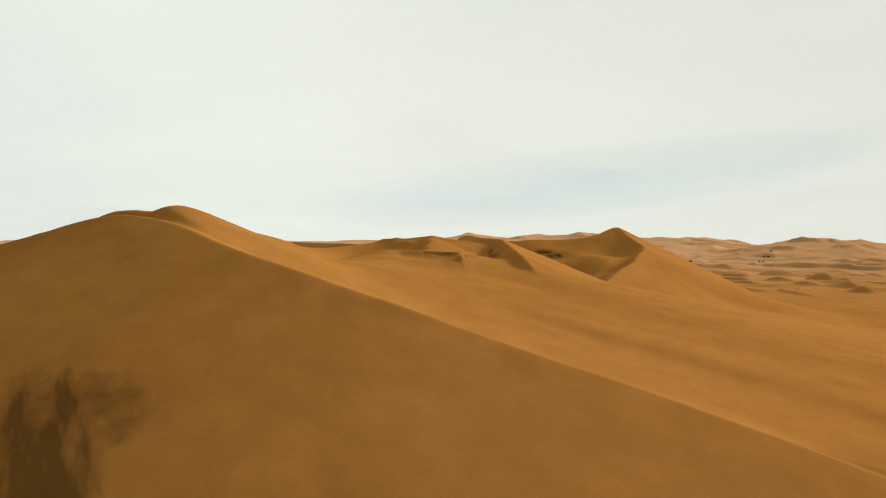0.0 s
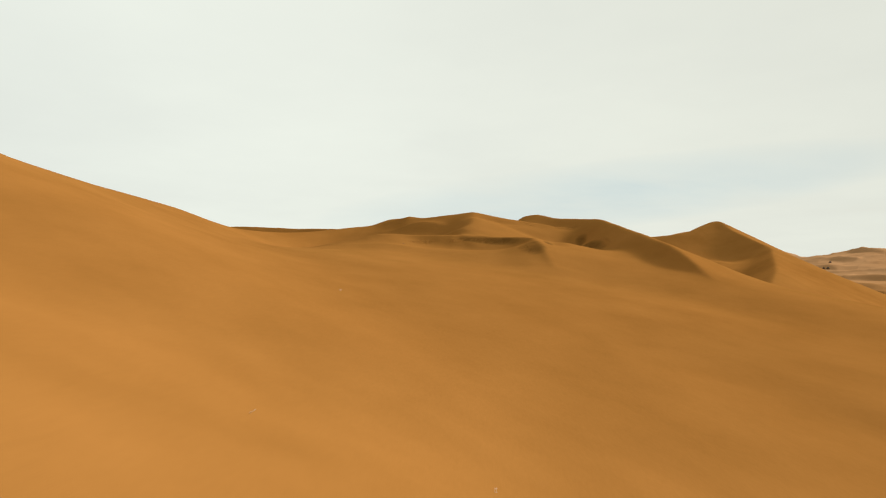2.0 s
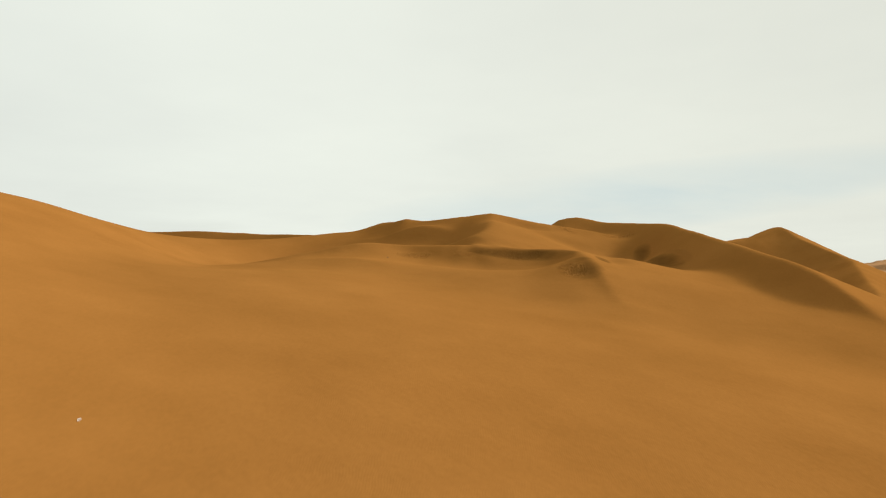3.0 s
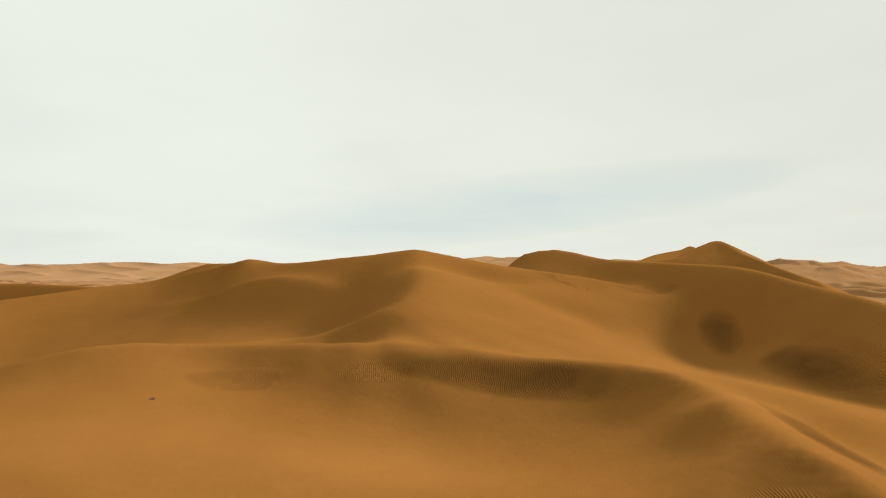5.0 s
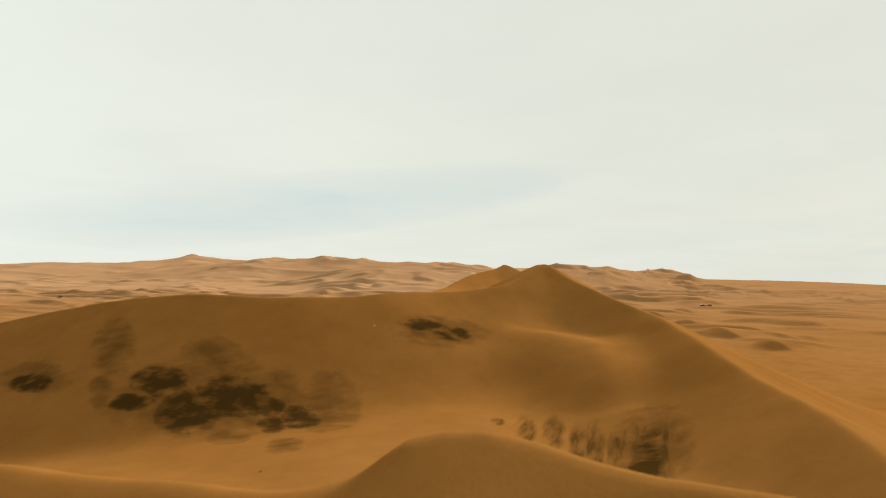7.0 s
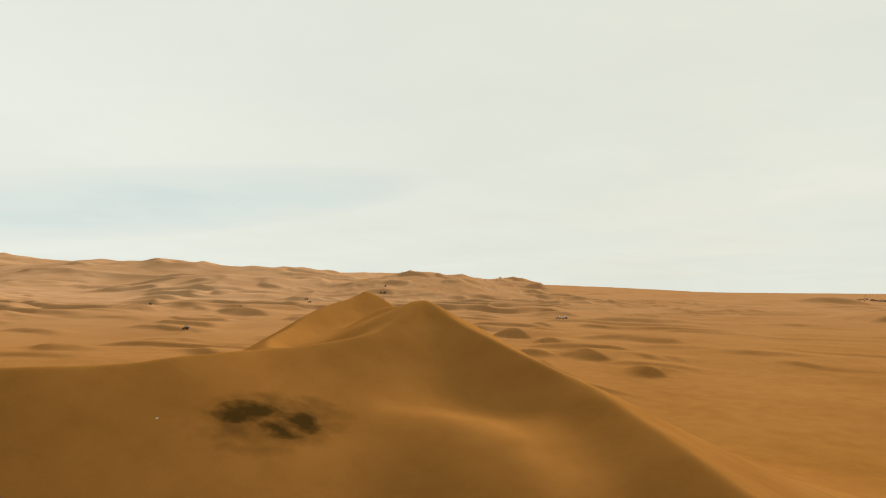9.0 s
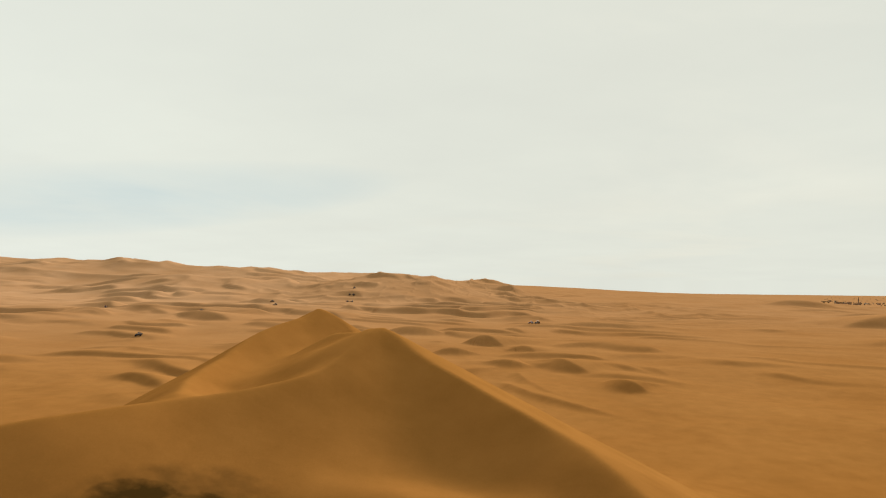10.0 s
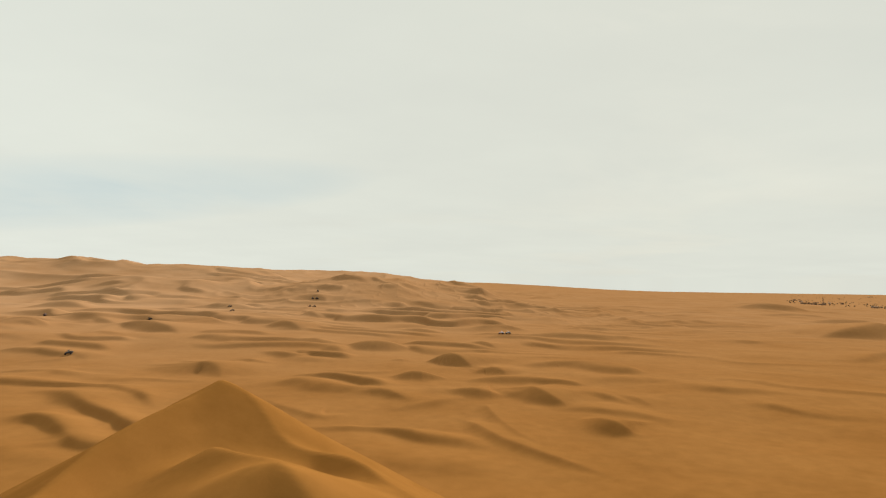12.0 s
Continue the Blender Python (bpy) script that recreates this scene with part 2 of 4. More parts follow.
def lattice_noise(x, y, size, seed):
    """Smooth value noise in -1..1 with features about size metres across."""
    u, v = x / size, y / size
    i, j = np.floor(u).astype(np.int64), np.floor(v).astype(np.int64)
    fu, fv = u - i, v - j
    fu, fv = fu * fu * fu * (fu * (fu * 6 - 15) + 10), fv * fv * fv * (fv * (fv * 6 - 15) + 10)

    def at(a, b):
        h = (a * 374761393 + b * 668265263 + seed * 974634777) & 0xFFFFFFFF
        h = ((h ^ (h >> 13)) * 1274126177) & 0xFFFFFFFF
        return ((h ^ (h >> 16)) & 0xFFFF) / 32767.5 - 1.0

    top = at(i, j) * (1 - fu) + at(i + 1, j) * fu
    low = at(i, j + 1) * (1 - fu) + at(i + 1, j + 1) * fu
    return top * (1 - fv) + low * fv


def curve_through(pts, step=2.5):
    """Catmull-Rom points through the crest."""
    p = np.array(pts, float)
    q = np.vstack([2 * p[0] - p[1], p, 2 * p[-1] - p[-2]])
    out = []
    for k in range(1, len(q) - 2):
        n = max(2, int(np.linalg.norm(q[k + 1] - q[k]) / step))
        for s in np.arange(n) / n:
            a, b, c, d = q[k - 1], q[k], q[k + 1], q[k + 2]
            out.append(0.5 * (2 * b + (c - a) * s + (2 * a - 5 * b + 4 * c - d) * s**2 + (3 * b - a - 3 * c + d) * s**3))
    out.append(p[-1])
    out = np.array(out)
    for _ in range(3):
        out[1:-1] = 0.25 * out[:-2] + 0.5 * out[1:-1] + 0.25 * out[2:]
    return out


def ridge(x, y, pts, left, right, rnd=0.6, step=1.2, far=None):
    """Height of a ridge whose crest runs through pts, falling off by the slopes left and right of its way."""
    c = curve_through(pts, step)
    best = np.full(x.shape, 1e12)
    crest, side = np.zeros(x.shape), np.zeros(x.shape)
    for (ax, ay, az), (bx, by, bz) in zip(c[:-1], c[1:]):
        vx, vy = bx - ax, by - ay
        ll = vx * vx + vy * vy
        s = np.clip(((x - ax) * vx + (y - ay) * vy) / ll, 0, 1)
        dx, dy = x - ax - s * vx, y - ay - s * vy
        d2 = dx * dx + dy * dy
        m = np.nonzero(d2 < best)[0]
        best[m] = d2[m]
        crest[m] = az + s[m] * (bz - az)
        side[m] = (vx * dy[m] - vy * dx[m]) / math.sqrt(ll) / np.sqrt(d2[m] + 1e-9)
    d = np.sqrt(best + rnd * rnd) - rnd
    z = crest - d * (right + (left - right) * (0.5 + 0.5 * side))
    if far is not None:
        far.append(np.sqrt(best))
    return z


def barchan(x, y, cx, cy, width, length, high, turn, hook=0.6, steep=0.32):
    """A crescent dune: gentle back, slip face towards its lee, horns drawn downwind."""
    ca, sa = math.cos(radians(turn)), math.sin(radians(turn))
    u = (x - cx) * sa - (y - cy) * ca      # downwind, towards -y at turn 0
    v = (x - cx) * ca + (y - cy) * sa
    w = v / width
    top = high * np.clip(1 - w * w, 0, None) ** 1.1
    s = u - hook * length * w * w
    back = np.clip(1 + s / length, 0, 1)
    wind = top * back * back * (3 - 2 * back)
    lee = top - steep * s
    return np.where(s < 0, wind, 0.5 * (lee + np.sqrt(lee * lee + 0.02 * high * high)) - 0.07 * high)


# crests of the big dunes: points along the crest, fall to the left and right of it, rounding
FRONT = []
FRONT.append(([(-70, -152, 12), (-19, -141.5, 19.9), (6, -136.2, 23.3), (33, -134.2, 17.75), (54, -129.8, 12.1), (75, -121.5, 5.3), (100, -109, -4)], 0.30, 0.53, 0.15))
FRONT.append(([(6.8, -129.3, 24.8), (0, -116, 22.4), (-8, -104, 21.3), (-12, -93, 19.4), (-13, -84, 19.3), (-11, -76, 20.4)], 0.34, 0.40, 2.0))
FRONT.append(([(6.8, -129.3, 23.9), (0.5, -129.6, 24.3), (-5, -130, 24.7), (-11.5, -130, 24.3), (-22, -131, 22.0), (-40, -134, 17.5)], 0.50, 0.35, 2.0))
KNOLL = []
KNOLL.append(([(-5, -96, 16.2), (-1.2, -90.0, 17.3), (1.6, -85.8, 18.6), (2.7, -82.8, 19.05), (5.2, -80.2, 18.7), (9.1, -78.2, 18.5), (13.8, -77.0, 18.5), (15.8, -76.9, 18.35), (17.2, -78.2, 18.1), (17.9, -80.0, 17.8), (18.2, -82.2, 17.4), (18.3, -84.4, 16.7), (18.2, -87.5, 15.2)], 0.20, 0.62, 0.15))
KNOLL.append(([(17.5, -79.6, 18.2), (18.9, -81.1, 17.95), (20.6, -82.9, 17.55), (22.6, -85.0, 16.5), (24.5, -87.0, 15.3)], 0.22, 0.62, 0.12))
KNOLL.append(([(18.5, -82.3, 17.25), (19.9, -84.0, 16.9), (22.2, -86.6, 16.1), (25, -90.5, 14.6)], 0.20, 0.17, 0.8))
KNOLL.append(([(2, -96, 16.6), (5.6, -91.2, 17.55), (6.6, -89.3, 17.7), (8.2, -88.5, 17.65), (10.5, -88.2, 17.2)], 0.12, 0.36, 0.4))
KNOLL.append(([(1.5, -87.5, 17.8), (3.9, -84.2, 17.95), (5.9, -81.9, 17.7), (9.6, -80.2, 17.5), (13.4, -79.5, 17.35), (15.2, -80.8, 17.1)], 0.30, 0.14, 1.2))
KNOLL.append(([(11.5, -84.5, 17.0), (14.5, -85.0, 16.9), (17, -87.5, 16.2), (20, -92, 14.0)], 0.32, 0.32, 4.0))
MIDDLE = []
MIDDLE.append(([(-36, -55, 16.5), (-24, -61, 18.8), (-15, -67.5, 20.6), (-9.2, -72.4, 21.5), (-4.5, -72.4, 21.3), (-1, -71.8, 21.5), (2.6, -70.0, 21.9), (4.1, -67.4, 21.4), (5.4, -65.4, 21.0), (7.4, -63.6, 20.6), (10.5, -62.4, 20.0)], 0.50, 0.40, 0.2))
MIDDLE.append(([(2.6, -70.0, 21.75), (4.9, -72.8, 20.8), (5.9, -74.3, 20.3), (6.4, -75.6, 19.9), (6.1, -76.8, 19.5), (5.2, -77.9, 19.1), (3.2, -79.2, 18.6)], 0.34, 0.46, 0.5))
MIDDLE.append(([(1.5, -74.0, 20.4), (-2.1, -74.4, 20.78), (-3.1, -75.4, 20.4), (-4.2, -76.5, 19.75), (-5.4, -77.5, 19.3), (-7.6, -78.3, 18.7), (-13, -80, 17.6)], 0.62, 0.28, 0.2))
MIDDLE.append(([(-5, -73.0, 21.5), (-6.2, -73.6, 21.1), (-7.3, -74.0, 20.7), (-9.2, -74.3, 20.1), (-11.2, -74.6, 19.9), (-16.4, -75.2, 20.2), (-24, -78, 20.4), (-34, -85, 20.7), (-46, -91, 20.2), (-60, -94, 18)], 0.60, 0.30, 0.2))
MIDDLE.append(([(2.5, -59.6, 21.8), (0.9, -59.2, 20.6), (-2.5, -57.8, 19.75), (-7, -56, 19.3), (-13, -54.5, 18.7), (-20, -53, 18.1), (-30, -51, 17), (-42, -48, 15)], 0.45, 0.42, 0.5))
MIDDLE.append(([(1.4, -60.0, 20.8), (2.5, -59.6, 21.8), (3.9, -58.9, 22.5), (6.6, -59.2, 21.5), (9, -59.4, 21.2), (12.4, -59.3, 21.25), (14.6, -61.6, 21.1), (19.3, -66.1, 19.9), (25, -71.5, 18.4), (29.5, -76, 17.2), (33, -78.0, 15.0), (35.5, -80.5, 12.6)], 0.40, 0.53, 0.2))
LARGE = []
LARGE.append(([(-140, 20, 8), (-115, 17, 14), (-93.7, 15, 18.5), (-73, 12.9, 21.6), (-56.8, 12, 22.8), (-45, 13.2, 22.5), (-36, 16.6, 22.5), (-29.5, 21.5, 22.9), (-25, 27.5, 22.8), (-19.5, 32.5, 23.1), (-16.4, 35.6, 23.6), (-14.4, 38.8, 24.6), (-13.2, 42.5, 26.0), (-12.4, 45.4, 26.8), (-11.0, 47.2, 26.9)], 0.40, 0.55, 0.3))
LARGE.append(([(-12.4, 46.6, 26.9), (-11.0, 47.2, 26.9), (-9.2, 46.0, 26.1), (-6.6, 42.8, 24.8), (-2.4, 39.3, 23.2), (4.8, 32, 20.4), (7.8, 26, 19.6), (11.2, 15, 18.3), (16, 0, 16.0), (20, -14, 14.8), (22.4, -25, 13.2), (25, -36, 11.0), (30, -46, 8.6), (40, -56, 5.4), (70, -74, -4)], 0.46, 0.58, 0.4))
LARGE.append(([(-19.0, 58.0, 25.6), (-16.8, 54.6, 26.3), (-13.9, 52.0, 26.4), (-11.2, 50.6, 25.9), (-8.65, 54.8, 23.7), (-6.4, 59.1, 22.2), (-2.9, 60.5, 20.8), (4, 63, 16.5), (14, 68, 10)], 0.45, 0.55, 0.25))
LARGE.append(([(-25.3, 79.5, 26.9), (-26.4, 76, 26.7), (-27.8, 72, 26.2), (-29.0, 68, 25.7), (-30.1, 63.5, 25.0), (-30.6, 58.6, 24.2), (-30.4, 53, 23.4), (-29.8, 45.5, 22.9), (-28.6, 38, 22.7), (-26, 30, 22.6)], 0.70, 0.55, 0.3))
LARGE.append(([(-25.3, 79.5, 27.0), (-23.4, 79.4, 26.8), (-21.4, 79.0, 25.6), (-19.6, 77.0, 24.0), (-17.6, 74.5, 22.6), (-15.6, 73.0, 21.6), (-13.0, 73.0, 21.4), (-10.4, 72.0, 21.4), (-7.4, 69.0, 21.3), (-5.1, 65.0, 21.0), (-3.0, 61.5, 20.4), (2, 57, 17)], 0.60, 0.50, 0.2))
LARGE.append(([(-25.3, 79.5, 27.0), (-31, 92, 22.4), (-42, 110, 14), (-52, 128, 6)], 0.50, 0.55, 0.4))
LARGE.append(([(-25, 22, 18.4), (-18, 23, 18), (-12, 24, 17.6), (-7, 23, 17.4), (-3, 21, 17.0), (0.5, 16, 16.2), (3, 9, 14.4), (5, 1, 11.6)], 0.27, 0.40, 2.6))
# low dunes out on the plain: points along the crest from west to east
LOW_DUNES = []


def low_dune(*crest, back=0.11, lee=0.52, keen=0.35):
    LOW_DUNES.append((crest, back, lee, keen))


low_dune((40.1, 192.3, 0.6), (42.1, 184, 3.1), (44.5, 178.3, 3.9), (47.7, 176.8, 2.7), (49.6, 175.7, 0.7))
low_dune((7.8, 190.7, 0.2), (10.4, 182.8, 1.4), (14, 170.2, 1.4), (18.5, 160.9, 1.4), (24, 153.9, 1.3), (29, 147.2, 0.7), (33.6, 143.7, -0.4))
low_dune((13.9, 209.5, 1.3), (16.5, 193.4, 1.3), (19.4, 175.9, 1.1), (23.5, 163.6, 0.8))
low_dune((19.2, 237.5, 0.9), (28.5, 234, 3.8), (33.3, 221.6, 4), (38.4, 214.1, 1.8), (39.3, 209.6, 0.4))
low_dune((1.6, 232.9, 1.4), (9.1, 228.2, 4), (16.4, 225.7, 3), (22.2, 228, 0.7))
low_dune((-6, 310, 1.2), (6, 307, 6.9), (13, 293, 1.9))
low_dune((11, 277, 1), (20, 279, 4.5), (26, 273, 3.2), (27, 272, 0.9))
low_dune((-28.4, 221.5, 1.6), (-22.5, 226.1, 3.5), (-16.8, 223.5, 3.6), (-11.8, 217.8, 2.2))
low_dune((-14.9, 200.3, 0.4), (-8.6, 207, 1.6), (-0.2, 215.9, 1.8), (5.2, 222.1, 1.1))
low_dune((73, 570, 2.5), (90, 587, 6.5), (102, 575, 1.6))
low_dune((-117, 476, 4.1), (-107, 459, 9), (-98, 452, 8.9), (-89, 443, 4.2))
low_dune((-123, 586, 4.7), (-110, 571, 9.7), (-91, 543, 4.1))
low_dune((-155, 945, 7), (-124, 838, 15.9), (-111, 829, 7.3))
low_dune((-200, 390, 3.7), (-209, 435, 6.6), (-191, 434, 9.4), (-169, 412, 9.1), (-154, 393, 4.1))
low_dune((-104, 264, 0.1), (-100, 278, 4.5), (-89, 269, 3.5), (-84, 262, 0.8))
low_dune((-264, 410, 7.9), (-259, 422, 10.2), (-247, 415, 5.7))
low_dune((-88, 337, 1.5), (-76, 325, 3.8), (-64, 319, 3), (-61, 367, 1.7))
low_dune((-56, 369, 1.5), (-39, 356, 6.1), (-24, 356, 5.5), (-16, 357, 1.6))
low_dune((-20, 260, 2.2), (-13, 253, 5.3), (-5, 254, 3.8), (2, 256, 1.4))
low_dune((-128.8, 217.7, 1.7), (-118.5, 215.1, 3.2), (-106.3, 202.1, 4.3), (-98.5, 193.5, 1.9))
low_dune((-103.1, 225.9, 0.7), (-96.2, 220.8, 2.2), (-89.7, 216.1, 1.3))
low_dune((-51.6, 205.8, 2), (-41.4, 193.7, 2.4), (-32, 185.8, 2.1), (-28.3, 191.3, 0.9))
low_dune((-241, 452, 5.1), (-234, 456, 7.4), (-233, 473, 6.3))
low_dune((-152.5, 237.7, 2.1), (-152.8, 247.4, 2.6), (-148, 257, 2.1), (-149, 277, 1.5))
low_dune((-48, 280, 0.9), (-31, 268, 2.3), (-21, 280, 1.2))
low_dune((57, 726, 3.5), (57, 602, 8.6), (64, 577, 2.8))
low_dune((-93, 145.9, 1.8), (-88, 149.4, 2), (-83.3, 156.6, 2.6), (-84.6, 178, 1.3))
low_dune((-174, 292, 0.9), (-164, 297, 2.4), (-158, 308, 2.4), (-160, 340, 2.1))
low_dune((21, 423, 1.2), (34, 431, 3.7), (44, 425, 1.5))
low_dune((-115, 353, 2.3), (-109, 356, 5.2), (-99, 351, 2.9))
low_dune((-24, 310, 1.5), (-17, 309, 3.4), (-12, 313, 1.2))
low_dune((8, 376, 1.7), (21, 379, 5.5), (28, 373, 1.6))
low_dune((49, 231.3, -0), (60.5, 231.8, 1.2), (65.6, 223.2, 1.5), (67.2, 213.6, 0))
low_dune((185, 455, 0.9), (196, 438, 2), (218, 445, -0))
low_dune((378, 911, 0.2), (421, 923, 9.5), (470, 931, 6.8), (504, 937, -2.4))
low_dune((256, 475, -0.1), (285, 485, 6.8), (325, 511, 10.3))
low_dune((-35, 449, 1.8), (-17, 464, 4.8), (2, 455, 1.7))
low_dune((136, 363, 0.2), (141, 334, 0.6), (166, 329, 0.5), (199, 335, -1.1))
low_dune((104, 272, 0.7), (122, 272, 0.9), (131, 259, 0.9), (146.9, 249.8, 1), (159.8, 248.2, 0.6))
low_dune((203, 350, -0.7), (218, 356, 1.3), (245, 381, 1.8))
low_dune((-204, 318, 2.5), (-195, 319, 4.8), (-180, 317, 3.6), (-172, 317, 2))
low_dune((-98, 304, 0.6), (-87, 300, 3.4), (-77, 299, 1.7))
low_dune((-82, 379, 2.6), (-71, 385, 4.9), (-59, 392, 1.7))
low_dune((207, 690, 1.9), (232, 681, 5.3), (284, 726, 2.1))
low_dune((110, 484, 0.9), (136, 493, 1.6), (165, 484, 1.2), (194, 496, 0.3))
low_dune((191, 589, 0.5), (217, 568, 2.1), (271, 605, 1))
low_dune((-213, 709, 6.3), (-188, 683, 10.2), (-170, 680, 7.3))

# hollows blown out by the wind: centre, half-lengths, turn in degrees, depth
SCOOPS = [
    ((5.3, -68.9), 2.8, 0.7, 60, 0.55), ((14.3, -66.4), 2.4, 1.5, -60, 1.15), ((1.2, -76.8), 3.6, 2.0, 28, 0.55), ((5.6, -78.6), 2.6, 0.9, 30, 0.35), ((11.6, -82.6), 4.4, 2.0, 15, 0.45), ((8.5, -81.4), 8.0, 1.2, 10, 0.18), ((9.0, -68.6), 3.0, 1.2, 20, 0.35), ((19.0, -78.6), 2.6, 0.8, -50, 0.35),
    ((10.6, -62.6), 1.4, 0.7, 40, 0.2), ((-3.8, -76.6), 1.2, 2.4, -20, 0.3), ((6.0, -78.2), 1.2, 0.8, 0, 0.25), ((2.6, -75.8), 1.2, 2.6, 25, 0.35), ((19.2, -70.6), 3.4, 1.6, -45, 0.4), ((-8.5, -30.0), 6.0, 3.0, 0, 0.5),
]
RISE = ([(30, -210, 4), (15, -150, 14), (10, -110, 16.3), (10, -85, 16.8), (12, -68, 16.6), (4, -50, 13.5), (-8, -30, 10.8), (-18, 0, 11.0), (-16, 40, 12), (-25, 80, 8), (-32, 115, 2)], 0.16, 0.22, 9.0)

# crescent dunes farther out: x, y, half-width, length, height, turn
SMALL = [
    (-259, 426, 16.2, 21.0, 4.3, 8), (74, 784, 14.8, 21.2, 5.3, 6), (-149, 983, 23.3, 30.2, 5.5, -3), (470, 1013, 67.0, 33.5, 6.8, 1), (388, 661, 43.7, 21.8, 5.2, 5),
    (191, 590, 33.4, 16.7, 2.0, 4), (279, 764, 36.1, 18.1, 2.6, 2), (242, 879, 37.4, 18.7, 3.0, 4), (129, 498, 25.9, 12.9, 1.4, 5), (397, 786, 44.6, 22.3, 3.5, 8),
    (-240, 470, 30, 32, 4.6, -10), (-290, 488, 26, 30, 4.0, -5), (-200, 640, 34, 36, 5.2, 0), (-330, 600, 36, 40, 5.8, -5),
]


def plain_height(x, y):
    """Open ground: it climbs slowly to the north and west, with hills at the skyline."""
    far_x, far_y = 1800 * np.tanh(x / 1800), 1800 * np.tanh(y / 1800)
    z = 0.010 * far_y - np.where(far_x > 0, 0.014, 0.009) * far_x - 1.8
    z = z - 0.032 * np.maximum(x - 400, 0) - 0.006 * np.maximum(y - 1200, 0)
    z = z + 1.6 * lattice_noise(x, y, 140, 3) + 0.8 * lattice_noise(x, y, 47, 4)
    return z


def hills(x, y):
    """Distant dune ranges."""
    z = np.full(x.shape, -50.0)
    for pts, a, b in (
        ([(-2900, 3000, 70), (-2200, 2650, 88), (-1955, 2487, 116), (-1750, 2420, 90), (-1300, 2500, 74), (-800, 2700, 58), (-300, 2900, 44)], 0.10, 0.12),
        ([(-2030, 2490, 100), (-1985, 2488, 112), (-1955, 2487, 128), (-1925, 2484, 113), (-1870, 2478, 102)], 0.30, 0.34),
        ([(-980, 1180, 52), (-800, 1160, 50), (-652, 1153, 61), (-560, 1130, 52), (-430, 1120, 47), (-330, 1150, 38)], 0.14, 0.16),
        ([(-420, 830, 28), (-308, 810, 36), (-270, 830, 30)], 0.16, 0.22),
        ([(-180, 835, 27), (-100, 822, 35), (-60, 845, 28), (10, 900, 24)], 0.16, 0.22),
        ([(-2600, 700, 62), (-1900, 900, 60), (-1500, 1250, 58), (-1200, 1500, 66)], 0.10, 0.12),
        ([(-2400, -600, 55), (-2300, 0, 60), (-2500, 600, 58)], 0.10, 0.12),
    ):
        rough = 1 - np.abs(lattice_noise(x, y, 95, 9))
        z = np.maximum(z, ridge(x, y, pts, a, b, 8.0, 60.0) - 3 + 7 * rough * rough + 5 * lattice_noise(x, y, 190, 10))
    return z


def cover(x, y, parts, margin):
    """Mask of the points close enough to some crests to be raised by them."""
    p = np.array([q for pts, *_ in parts for q in pts])
    return (x > p[:, 0].min() - margin) & (x < p[:, 0].max() + margin) & (y > p[:, 1].min() - margin) & (y < p[:, 1].max() + margin)


